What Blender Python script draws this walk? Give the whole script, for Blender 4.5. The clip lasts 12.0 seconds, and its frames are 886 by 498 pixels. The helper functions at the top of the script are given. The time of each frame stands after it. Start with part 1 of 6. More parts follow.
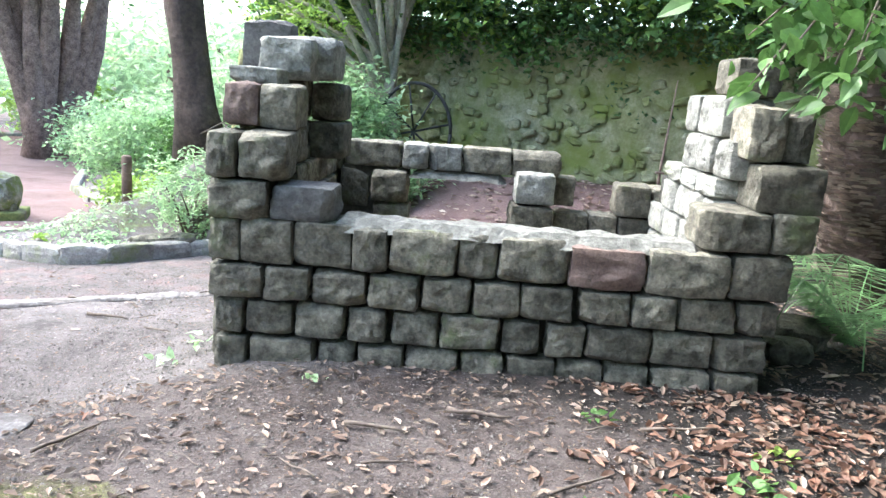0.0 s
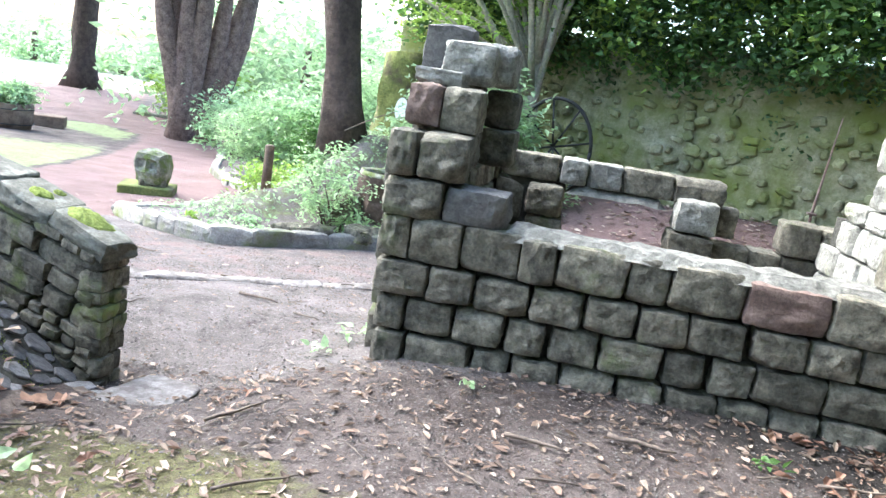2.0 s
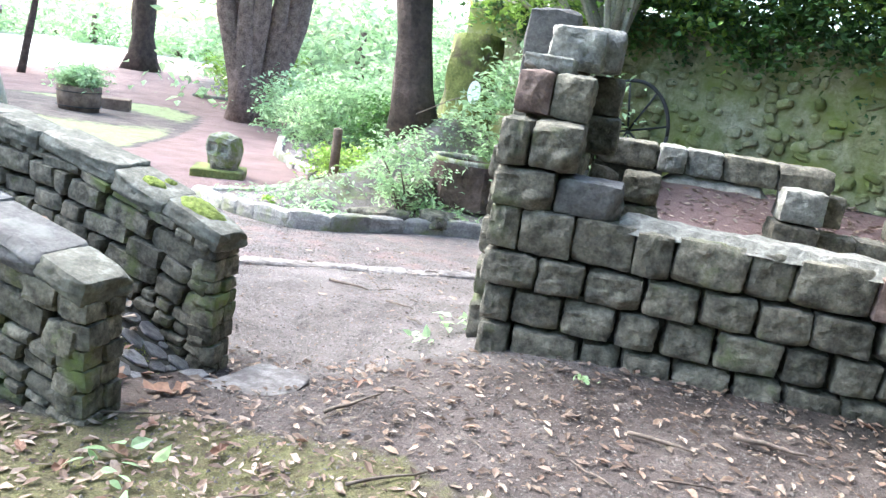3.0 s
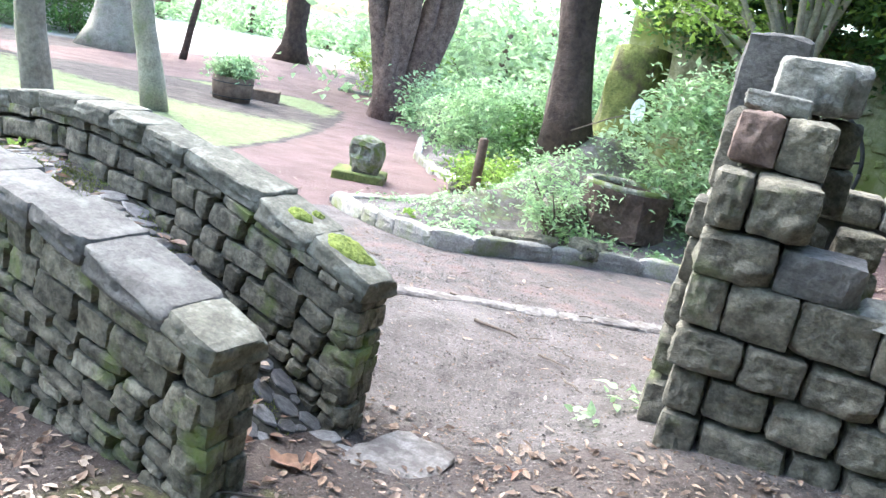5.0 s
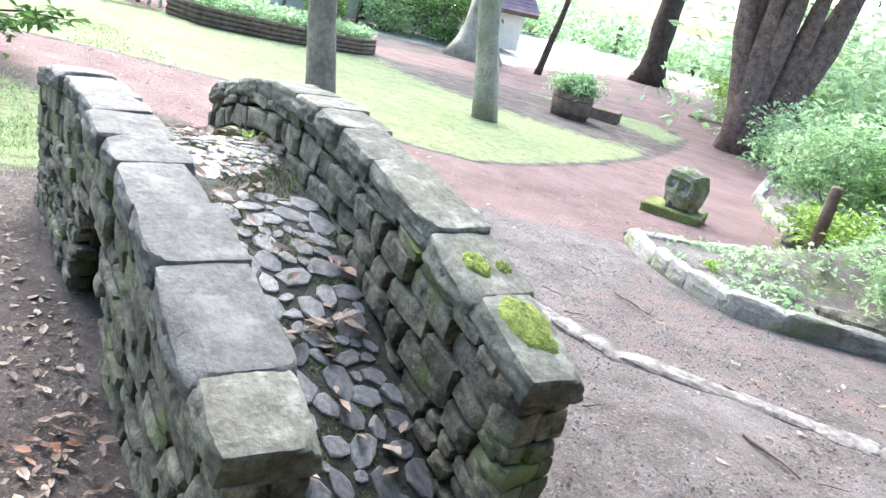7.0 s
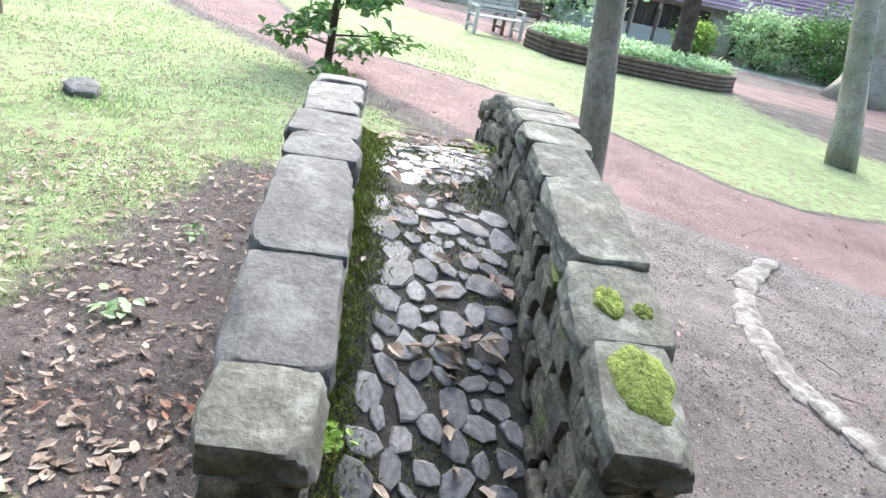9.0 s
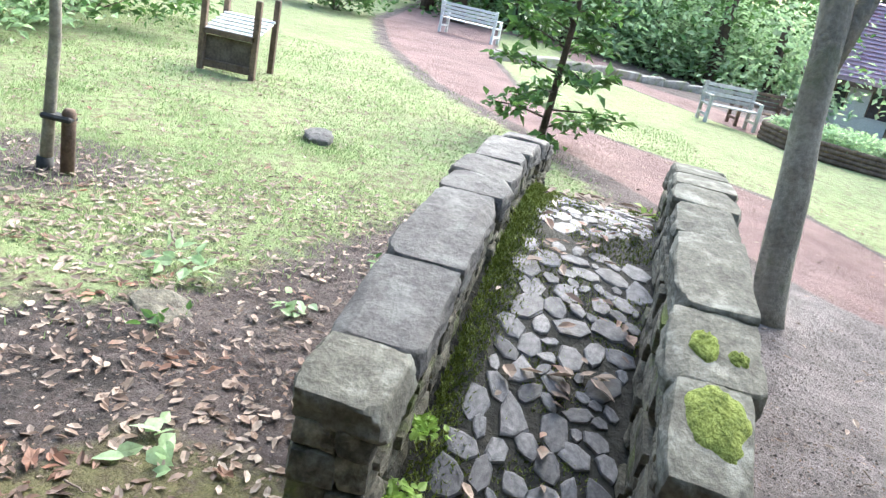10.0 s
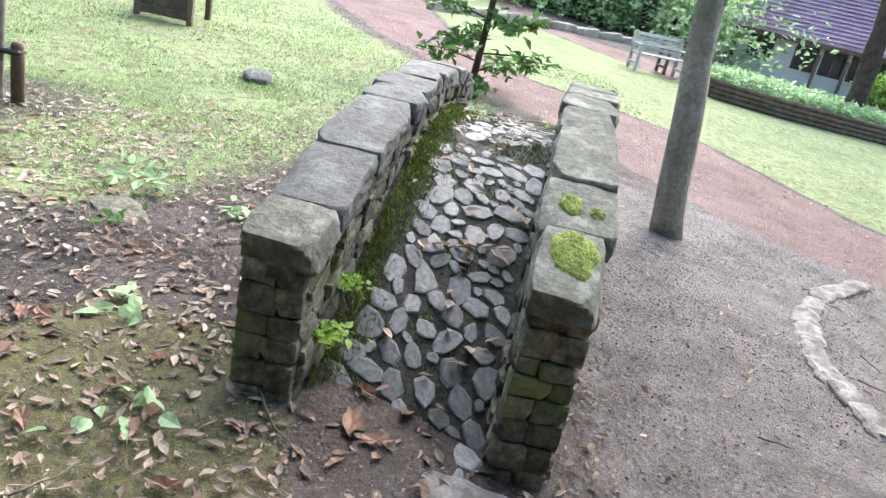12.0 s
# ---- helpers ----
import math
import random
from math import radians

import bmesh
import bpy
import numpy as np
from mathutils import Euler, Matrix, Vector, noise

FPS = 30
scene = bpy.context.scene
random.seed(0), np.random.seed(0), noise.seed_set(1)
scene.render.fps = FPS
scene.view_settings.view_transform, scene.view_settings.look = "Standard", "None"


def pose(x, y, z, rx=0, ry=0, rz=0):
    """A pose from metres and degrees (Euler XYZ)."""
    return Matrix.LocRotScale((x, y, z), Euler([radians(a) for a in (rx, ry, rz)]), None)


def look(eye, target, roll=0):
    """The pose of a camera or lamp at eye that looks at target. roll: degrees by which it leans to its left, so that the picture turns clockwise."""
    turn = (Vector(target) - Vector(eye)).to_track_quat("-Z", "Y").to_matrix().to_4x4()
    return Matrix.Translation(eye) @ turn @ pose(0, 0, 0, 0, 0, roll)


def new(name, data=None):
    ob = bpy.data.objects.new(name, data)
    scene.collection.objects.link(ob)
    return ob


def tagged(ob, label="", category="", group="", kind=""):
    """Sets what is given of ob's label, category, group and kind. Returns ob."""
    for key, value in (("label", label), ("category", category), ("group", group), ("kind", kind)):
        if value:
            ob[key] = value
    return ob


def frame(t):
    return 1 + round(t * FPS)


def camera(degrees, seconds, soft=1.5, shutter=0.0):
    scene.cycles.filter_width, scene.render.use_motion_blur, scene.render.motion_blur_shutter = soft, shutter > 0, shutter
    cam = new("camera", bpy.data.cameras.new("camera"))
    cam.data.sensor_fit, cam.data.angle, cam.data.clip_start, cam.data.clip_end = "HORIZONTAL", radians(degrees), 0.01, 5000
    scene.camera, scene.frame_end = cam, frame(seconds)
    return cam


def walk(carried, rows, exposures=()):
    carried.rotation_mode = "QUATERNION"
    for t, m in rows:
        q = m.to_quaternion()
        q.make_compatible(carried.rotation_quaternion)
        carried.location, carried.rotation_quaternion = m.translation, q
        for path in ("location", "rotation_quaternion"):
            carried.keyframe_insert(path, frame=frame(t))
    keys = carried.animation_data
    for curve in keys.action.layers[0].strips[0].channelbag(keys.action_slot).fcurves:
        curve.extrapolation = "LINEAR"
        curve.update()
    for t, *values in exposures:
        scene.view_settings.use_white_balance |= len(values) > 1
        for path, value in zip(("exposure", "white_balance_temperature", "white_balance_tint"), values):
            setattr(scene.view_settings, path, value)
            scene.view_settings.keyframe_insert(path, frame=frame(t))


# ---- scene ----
cam = camera(60.0, 12.0, soft=1.4)
PATH = [
    (0, (-0.121, 0.198, 1.458), (-0.144, 2.154, 1.041), 4.3),
    (0.5, (-0.136, 0.205, 1.452), (-0.154, 2.157, 1.016), 5.4),
    (1, (-0.199, 0.21, 1.452), (-0.205, 2.168, 1.046), 7.7),
    (1.5, (-0.315, 0.193, 1.436), (-0.428, 2.152, 1.047), 9.7),
    (2, (-0.449, 0.21, 1.404), (-0.732, 2.146, 0.99), 9.0),
    (2.5, (-0.58, 0.236, 1.383), (-0.819, 2.172, 0.939), 9.4),
    (3, (-0.764, 0.218, 1.392), (-1.153, 2.12, 0.912), 8.7),
    (5, (-1.164, 0.733, 1.462), (-1.852, 2.534, 0.927), 11.2),
    (5.5, (-1.233, 1.013, 1.456), (-2.056, 2.749, 0.899), 12.6),
    (6, (-1.267, 1.291, 1.455), (-2.24, 2.936, 0.866), 13.5),
    (6.5, (-1.265, 1.533, 1.451), (-2.475, 3.003, 0.84), 12.4),
    (7, (-1.293, 1.799, 1.432), (-2.663, 3.098, 0.773), 13.0),
    (7.5, (-1.354, 2.023, 1.423), (-2.886, 3.105, 0.729), 13.5),
    (9.5, (-1.054, 2.625, 1.437), (-2.912, 2.845, 0.729), 11.1),
    (10, (-0.898, 2.764, 1.419), (-2.781, 2.692, 0.748), 12.2),
    (10.5, (-0.76, 2.821, 1.389), (-2.622, 2.767, 0.661), 14.0),
    (11, (-0.53, 2.824, 1.377), (-2.381, 2.804, 0.618), 13.5),
    (11.5, (-0.416, 2.865, 1.399), (-2.295, 2.85, 0.715), 13.5),
    (12, (-0.34, 2.929, 1.364), (-2.196, 3.015, 0.625), 12.7),
]
EXPOSURES = [(0.0, 2.95, 5800, 5), (3.0, 2.95, 5800, 5), (7.0, 2.65, 5900, 5), (12.0, 2.2, 6050, 5)]
walk(cam, [(t, look(eye, target, roll)) for t, eye, target, roll in PATH], EXPOSURES)

# ---- daylight ----
world = bpy.data.worlds.new("world")
scene.world = world
world.use_nodes = True
wn = world.node_tree.nodes
sky = wn.new("ShaderNodeTexSky")
sky.sky_type, sky.sun_disc = "NISHITA", False
SUN_ELEVATION, SUN_AZIMUTH = 46.0, 292.0
sky.sun_elevation, sky.sun_rotation = radians(SUN_ELEVATION), radians(SUN_AZIMUTH)
sky.air_density, sky.dust_density, sky.ozone_density = 1.0, 4.0, 1.0
wn["Background"].inputs["Strength"].default_value = 0.15
world.node_tree.links.new(sky.outputs[0], wn["Background"].inputs["Color"])
sun = new("sun", bpy.data.lights.new("sun", "SUN"))
sun.data.energy, sun.data.angle, sun.data.color = 1.3, radians(60), (1.0, 0.97, 0.91)
az, el = radians(SUN_AZIMUTH), radians(SUN_ELEVATION)
sun.matrix_world = look((0, 0, 30), (-math.sin(az) * math.cos(el), -math.cos(az) * math.cos(el), 30 - math.sin(el)))


# ---- materials ----
def mat(name, a, b, scale=6.0, rough=0.85, bump=0.3, fine=60.0, c=None, c_at=0.62, c_scale=2.0, c_soft=0.08, tone=0.25, metal=0.0,
        island=False, space="Object", thin=0.0, bump_size=0.02):
    """Two colours mixed by broad noise, fine grain on top, an optional third colour in patches, and a tone that differs from piece to piece."""
    m = bpy.data.materials.new(name)
    m.use_nodes = True
    n, l = m.node_tree.nodes, m.node_tree.links
    bsdf = n["Principled BSDF"]
    coord = n.new("ShaderNodeTexCoord")
    info = n.new("ShaderNodeObjectInfo")
    geo = n.new("ShaderNodeNewGeometry")
    vec = n.new("ShaderNodeVectorMath")
    vec.operation = "ADD"
    if space == "World":
        l.new(geo.outputs["Position"], vec.inputs[0])
    else:
        l.new(coord.outputs["Object"], vec.inputs[0])
        l.new(info.outputs["Location"], vec.inputs[1])
    where = vec.outputs[0]

    def tex(size, detail=5.0):
        t = n.new("ShaderNodeTexNoise")
        t.inputs["Scale"].default_value, t.inputs["Detail"].default_value = size, detail
        t.inputs["Roughness"].default_value = 0.65
        l.new(where, t.inputs["Vector"])
        return t.outputs["Fac"]

    def ramp(src, lo, hi):
        r = n.new("ShaderNodeMapRange")
        r.inputs["From Min"].default_value, r.inputs["From Max"].default_value = lo, hi
        l.new(src, r.inputs["Value"])
        return r.outputs[0]

    def mix(fac, x, y, blend="MIX"):
        q = n.new("ShaderNodeMix")
        q.data_type, q.blend_type = "RGBA", blend
        for sock, v in ((q.inputs["Factor"], fac), (q.inputs[6], x), (q.inputs[7], y)):
            if isinstance(v, bpy.types.NodeSocket):
                l.new(v, sock)
            else:
                sock.default_value = v if isinstance(v, float) else (*v, 1.0)
        return q.outputs[2]

    col = mix(ramp(tex(scale), 0.35, 0.65), a, b)
    grain = tex(fine, 3.0)
    g = n.new("ShaderNodeMapRange")
    g.inputs["From Min"].default_value, g.inputs["From Max"].default_value = 0.3, 0.7
    g.inputs["To Min"].default_value, g.inputs["To Max"].default_value = 0.72, 1.25
    l.new(grain, g.inputs["Value"])
    col = mix(1.0, col, g.outputs[0], "MULTIPLY")
    if c:
        col = mix(ramp(tex(c_scale), c_at - c_soft, c_at + c_soft), col, c)
    rnd = geo.outputs["Random Per Island"] if island else info.outputs["Random"]
    r = n.new("ShaderNodeMapRange")
    r.inputs["To Min"].default_value, r.inputs["To Max"].default_value = 1 - tone, 1 + tone
    l.new(rnd, r.inputs["Value"])
    col = mix(1.0, col, r.outputs[0], "MULTIPLY")
    l.new(col, bsdf.inputs["Base Color"])
    bsdf.inputs["Roughness"].default_value, bsdf.inputs["Metallic"].default_value = rough, metal
    if thin:
        tr = n.new("ShaderNodeBsdfTranslucent")
        l.new(col, tr.inputs["Color"])
        ms = n.new("ShaderNodeMixShader")
        ms.inputs[0].default_value = thin
        l.new(bsdf.outputs[0], ms.inputs[1])
        l.new(tr.outputs[0], ms.inputs[2])
        l.new(ms.outputs[0], n["Material Output"].inputs["Surface"])
    if bump:
        bp = n.new("ShaderNodeBump")
        bp.inputs["Strength"].default_value, bp.inputs["Distance"].default_value = bump, bump_size
        l.new(tex(fine * 0.5, 6.0), bp.inputs["Height"])
        l.new(bp.outputs[0], bsdf.inputs["Normal"])
    return m


M_STONE = mat("dark_sandstone", (0.07, 0.063, 0.047), (0.24, 0.217, 0.165), 13, 0.9, 0.9, 60, c=(0.11, 0.13, 0.05), c_at=0.66, c_scale=3.0, tone=0.3, space="World")
# Paler sandstone; puts the light of the right wall's sunlit face into colour.
M_PALE_LIT = mat("pale_lit_sandstone", (0.15, 0.145, 0.125), (0.33, 0.32, 0.285), 12, 0.9, 0.9, 60, c=(0.17, 0.19, 0.09), c_at=0.66, c_scale=3.0, tone=0.2, space="World")
M_SLATE = mat("dark_slab_stone", (0.075, 0.07, 0.066), (0.165, 0.156, 0.147), 9, 0.9, 0.8, 50, tone=0.2, space="World")
M_RED = mat("red_sandstone", (0.125, 0.082, 0.068), (0.25, 0.175, 0.145), 8, 0.9, 0.6, 70, tone=0.1, space="World")
M_MORTAR = mat("old_mortar", (0.17, 0.16, 0.14), (0.35, 0.34, 0.30), 14, 0.95, 0.9, 50, space="World")
# Mortar colour darkened to carry the shade of deep open joints.
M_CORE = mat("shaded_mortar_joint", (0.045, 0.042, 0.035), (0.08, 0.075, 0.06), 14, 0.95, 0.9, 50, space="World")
M_RUBBLE = mat("lichened_rubble", (0.055, 0.05, 0.037), (0.24, 0.218, 0.165), 14, 0.95, 1.0, 60, c=(0.14, 0.17, 0.05), c_at=0.62, c_scale=4.0, tone=0.35, space="World")
M_COPING = mat("coping_stone", (0.095, 0.089, 0.068), (0.20, 0.188, 0.15), 9, 0.9, 0.5, 60, c=(0.27, 0.27, 0.225), c_at=0.6, c_scale=9.0, tone=0.14, space="World")
M_COPING_DARK = mat("weathered_grey_coping", (0.075, 0.069, 0.065), (0.145, 0.135, 0.126), 9, 0.85, 0.5, 60, c=(0.185, 0.178, 0.165), c_at=0.6, c_scale=8.0, tone=0.14, space="World")
M_COBBLE = mat("cobble", (0.105, 0.10, 0.103), (0.23, 0.22, 0.22), 5, 0.6, 0.25, 60, tone=0.35)
M_MOSS = mat("moss", (0.13, 0.165, 0.03), (0.27, 0.32, 0.07), 20, 1.0, 1.0, 120, tone=0.2, space="World")
M_KERB = mat("kerb_stone", (0.22, 0.20, 0.18), (0.40, 0.38, 0.34), 6, 0.9, 0.6, 50, c=(0.16, 0.18, 0.06), c_at=0.58, c_scale=3.0, space="World")
M_BARK = mat("brown_bark", (0.055, 0.036, 0.028), (0.12, 0.085, 0.068), 5, 0.95, 1.0, 24, space="World", bump_size=0.05)
M_BARK_GREY = mat("grey_bark", (0.25, 0.225, 0.18), (0.41, 0.375, 0.305), 4, 0.9, 0.7, 30, c=(0.15, 0.17, 0.09), c_at=0.6, space="World", bump_size=0.03)
M_LEAF = mat("green_leaf", (0.075, 0.155, 0.04), (0.14, 0.26, 0.07), 2, 0.5, 0, 30, tone=0.45, island=True, space="World", thin=0.35)
M_LEAF_DARK = mat("dark_green_leaf", (0.05, 0.105, 0.04), (0.10, 0.185, 0.07), 2, 0.45, 0, 30, tone=0.45, island=True, space="World", thin=0.4)
M_LEAF_LIGHT = mat("pale_green_leaf", (0.30, 0.45, 0.22), (0.47, 0.60, 0.36), 2, 0.55, 0, 30, tone=0.35, island=True, space="World", thin=0.45)
M_LEAF_YELLOW = mat("yellow_green_leaf", (0.22, 0.36, 0.06), (0.36, 0.50, 0.12), 2, 0.5, 0, 30, tone=0.4, island=True, space="World", thin=0.45)
M_LITTER = mat("dry_leaf", (0.22, 0.15, 0.115), (0.42, 0.345, 0.28), 1.5, 0.8, 0, 40, c=(0.27, 0.12, 0.07), c_at=0.62, c_scale=2.5, tone=0.45, island=True, space="World", thin=0.15)
M_LITTER_BROWN = mat("brown_leaf", (0.12, 0.075, 0.055), (0.26, 0.18, 0.13), 3.0, 0.8, 0, 40, c=(0.36, 0.29, 0.22), c_at=0.6, c_scale=9.0, tone=0.5, island=True, space="World", thin=0.15)
M_TWIG = mat("twig", (0.10, 0.075, 0.06), (0.19, 0.15, 0.12), 8, 0.9, 0, 40, space="World")
M_WOOD = mat("weathered_wood", (0.10, 0.065, 0.045), (0.20, 0.14, 0.10), 6, 0.85, 0.5, 40, space="World")
M_WOOD_PALE = mat("silvered_wood", (0.40, 0.38, 0.34), (0.58, 0.56, 0.52), 6, 0.85, 0.4, 40, space="World")
M_WHITE = mat("white_paint", (0.72, 0.72, 0.70), (0.82, 0.82, 0.80), 4, 0.6, 0.2, 40, tone=0.03, space="World")
M_RENDER = mat("cream_render", (0.66, 0.63, 0.57), (0.76, 0.73, 0.68), 3, 0.9, 0.3, 40, tone=0.03, space="World")
M_ROOF = mat("mauve_roof_tile", (0.44, 0.31, 0.39), (0.56, 0.42, 0.50), 1.5, 0.8, 0.4, 20, tone=0.05, space="World")
M_GLASS = mat("dark_window_glass", (0.03, 0.035, 0.04), (0.05, 0.055, 0.06), 2, 0.08, 0, 10, space="World")
M_BLACK = mat("black_rubber", (0.02, 0.02, 0.02), (0.035, 0.035, 0.035), 10, 0.7, 0, 40, space="World")
M_GRASS = mat("grass_blade", (0.20, 0.30, 0.11), (0.33, 0.42, 0.19), 1.2, 0.6, 0, 30, tone=0.35, island=True, space="World", thin=0.35)
M_BOUNDARY = mat("mossy_boundary_wall", (0.19, 0.185, 0.115), (0.45, 0.43, 0.31), 5.0, 0.95, 1.0, 30, c=(0.155, 0.185, 0.045), c_at=0.5, c_scale=1.1, c_soft=0.14, tone=0.25, space="World")
M_LITTER_ORANGE = mat("orange_brown_leaf", (0.14, 0.066, 0.042), (0.29, 0.175, 0.12), 3.0, 0.75, 0, 40, c=(0.13, 0.07, 0.05), c_at=0.58, c_scale=7.0, tone=0.5, island=True, space="World", thin=0.15)
M_FLAG = mat("soil_stained_flagstone", (0.17, 0.15, 0.14), (0.31, 0.285, 0.265), 7, 0.9, 0.5, 50, c=(0.12, 0.10, 0.09), c_at=0.51, c_scale=9.0, tone=0.1, space="World")
M_ORNAMENT = mat("lichened_carved_stone", (0.10, 0.10, 0.075), (0.33, 0.33, 0.27), 9, 0.95, 1.0, 50, c=(0.12, 0.15, 0.04), c_at=0.52, c_scale=6.0, tone=0.1, space="World")
M_MOSSY_BARK = mat("mossy_bark", (0.10, 0.12, 0.035), (0.24, 0.26, 0.08), 4, 1.0, 1.0, 30, c=(0.10, 0.075, 0.055), c_at=0.58, c_scale=2.5, tone=0.1, space="World", bump_size=0.04)
M_YEW_BARK = mat("red_brown_yew_bark", (0.12, 0.078, 0.062), (0.26, 0.18, 0.15), 6, 0.95, 1.0, 24, space="World", bump_size=0.05)
M_FROND = mat("dry_frond_base", (0.17, 0.13, 0.11), (0.30, 0.25, 0.21), 8, 0.9, 0.4, 40, tone=0.4, island=True, space="World")


def ground_material():
    """Soil, red gravel, lawn and moss, mixed by masks that the ground mesh carries."""
    m = bpy.data.materials.new("garden_ground")
    m.use_nodes = True
    n, l = m.node_tree.nodes, m.node_tree.links
    bsdf = n["Principled BSDF"]
    geo = n.new("ShaderNodeNewGeometry")
    zone = n.new("ShaderNodeVertexColor")
    zone.layer_name = "zone"
    sep = n.new("ShaderNodeSeparateColor")
    l.new(zone.outputs["Color"], sep.inputs[0])

    def tex(size, detail=6.0):
        t = n.new("ShaderNodeTexNoise")
        t.inputs["Scale"].default_value, t.inputs["Detail"].default_value, t.inputs["Roughness"].default_value = size, detail, 0.7
        l.new(geo.outputs["Position"], t.inputs["Vector"])
        return t.outputs["Fac"]

    def step(src, lo, hi):
        r = n.new("ShaderNodeMapRange")
        r.inputs["From Min"].default_value, r.inputs["From Max"].default_value = lo, hi
        l.new(src, r.inputs["Value"])
        return r.outputs[0]

    def mix(fac, x, y, blend="MIX"):
        q = n.new("ShaderNodeMix")
        q.data_type, q.blend_type = "RGBA", blend
        for sock, v in ((q.inputs["Factor"], fac), (q.inputs[6], x), (q.inputs[7], y)):
            if isinstance(v, bpy.types.NodeSocket):
                l.new(v, sock)
            else:
                sock.default_value = v if isinstance(v, float) else (*v, 1.0)
        return q.outputs[2]

    def edge(mask, wobble):
        """A mask with a ragged border."""
        a = n.new("ShaderNodeMath")
        a.operation = "MULTIPLY_ADD"
        l.new(wobble, a.inputs[0])
        a.inputs[1].default_value = 0.9
        l.new(mask, a.inputs[2])
        return step(a.outputs[0], 0.85, 1.05)

    soil = mix(step(tex(2.2), 0.35, 0.65), (0.060, 0.043, 0.038), (0.165, 0.13, 0.118))
    soil = mix(step(tex(38), 0.57, 0.68), soil, (0.24, 0.21, 0.195))
    soil = mix(step(tex(24), 0.58, 0.66), soil, (0.045, 0.037, 0.034))
    gravel = mix(step(tex(1.1), 0.35, 0.65), (0.165, 0.098, 0.09), (0.26, 0.172, 0.16))
    gravel = mix(step(tex(90), 0.56, 0.7), gravel, (0.34, 0.25, 0.23))
    lawn = mix(step(tex(1.6), 0.38, 0.62), (0.19, 0.255, 0.10), (0.29, 0.345, 0.16))
    lawn = mix(step(tex(0.55), 0.42, 0.62), lawn, (0.30, 0.37, 0.16))
    lawn = mix(step(tex(9), 0.46, 0.62), lawn, (0.19, 0.165, 0.10))
    moss = mix(step(tex(16), 0.4, 0.6), (0.125, 0.105, 0.05), (0.17, 0.16, 0.065))
    soil_tone = n.new("ShaderNodeVertexColor")
    soil_tone.layer_name = "soil_tone"
    kinds = n.new("ShaderNodeSeparateColor")
    l.new(soil_tone.outputs["Color"], kinds.inputs[0])
    dust = mix(step(tex(3.0), 0.35, 0.65), (0.135, 0.112, 0.105), (0.25, 0.217, 0.207))
    dust = mix(step(tex(38), 0.57, 0.68), dust, (0.36, 0.33, 0.315))
    dust = mix(step(tex(20), 0.58, 0.68), dust, (0.075, 0.06, 0.055))
    soil = mix(edge(kinds.outputs[1], tex(2.5)), soil, dust)
    # Near-black humus; part of its darkness is canopy shade put into colour.
    shaded_humus = mix(step(tex(7.0), 0.35, 0.65), (0.018, 0.014, 0.012), (0.052, 0.041, 0.035))
    soil = mix(edge(kinds.outputs[2], tex(4.5)), soil, shaded_humus)
    # Pale far zone: the glare of sunlit ground is put into the colour.
    soil = mix(kinds.outputs[0], soil, mix(step(tex(0.8), 0.35, 0.65), (0.50, 0.48, 0.45), (0.62, 0.60, 0.57)), "MIX")
    col = mix(edge(sep.outputs[1], tex(3.0)), soil, gravel)
    col = mix(edge(sep.outputs[0], tex(5.0)), col, lawn)
    col = mix(edge(sep.outputs[2], tex(4.0)), col, moss)
    fine = tex(140, 3.0)
    r = n.new("ShaderNodeMapRange")
    r.inputs["From Min"].default_value, r.inputs["From Max"].default_value = 0.3, 0.7
    r.inputs["To Min"].default_value, r.inputs["To Max"].default_value = 0.65, 1.3
    l.new(fine, r.inputs["Value"])
    col = mix(1.0, col, r.outputs[0], "MULTIPLY")
    l.new(col, bsdf.inputs["Base Color"])
    bsdf.inputs["Roughness"].default_value = 0.95
    bp = n.new("ShaderNodeBump")
    bp.inputs["Strength"].default_value, bp.inputs["Distance"].default_value = 1.0, 0.05
    l.new(tex(30, 9.0), bp.inputs["Height"])
    l.new(bp.outputs[0], bsdf.inputs["Normal"])
    return m


M_GROUND = ground_material()


# ---- small tools ----
def soft_clamp(v, a, b, k=0.6):
    lo = np.logaddexp(0, (v - a) / k) * k + a
    return b - np.logaddexp(0, (b - lo) / k) * k


def smooth(v, a, b):
    t = np.clip((v - a) / (b - a), 0, 1)
    return t * t * (3 - 2 * t)


def polyline_distance(x, y, pts):
    best = np.full(np.shape(x), 1e9)
    for (x0, y0), (x1, y1) in zip(pts[:-1], pts[1:]):
        dx, dy = x1 - x0, y1 - y0
        t = np.clip(((x - x0) * dx + (y - y0) * dy) / (dx * dx + dy * dy), 0, 1)
        best = np.minimum(best, np.hypot(x - x0 - t * dx, y - y0 - t * dy))
    return best


def inside(x, y, poly):
    """Signed distance to a polygon's border, positive inside."""
    odd = np.zeros(np.shape(x), bool)
    for (x0, y0), (x1, y1) in zip(poly, poly[1:] + poly[:1]):
        cross = ((y0 > y) != (y1 > y)) & (x < (x1 - x0) * (y - y0) / (y1 - y0 + 1e-12) + x0)
        odd ^= cross
    d = polyline_distance(x, y, poly + poly[:1])
    return np.where(odd, d, -d)


# the garden's plan
KERB_A = [(-5.2, 7.8), (-4.6, 7.4), (-4.1, 7.1), (-3.7, 7.0), (-3.33, 7.1), (-3.03, 7.38), (-2.75, 7.62), (-2.4, 7.83), (-1.95, 8.02), (-1.3, 8.15), (-0.6, 8.4)]
KERB_A_BACK = [(-5.25, 7.9), (-4.95, 8.4), (-4.66, 9.05), (-4.4, 10.0), (-4.25, 10.8)]
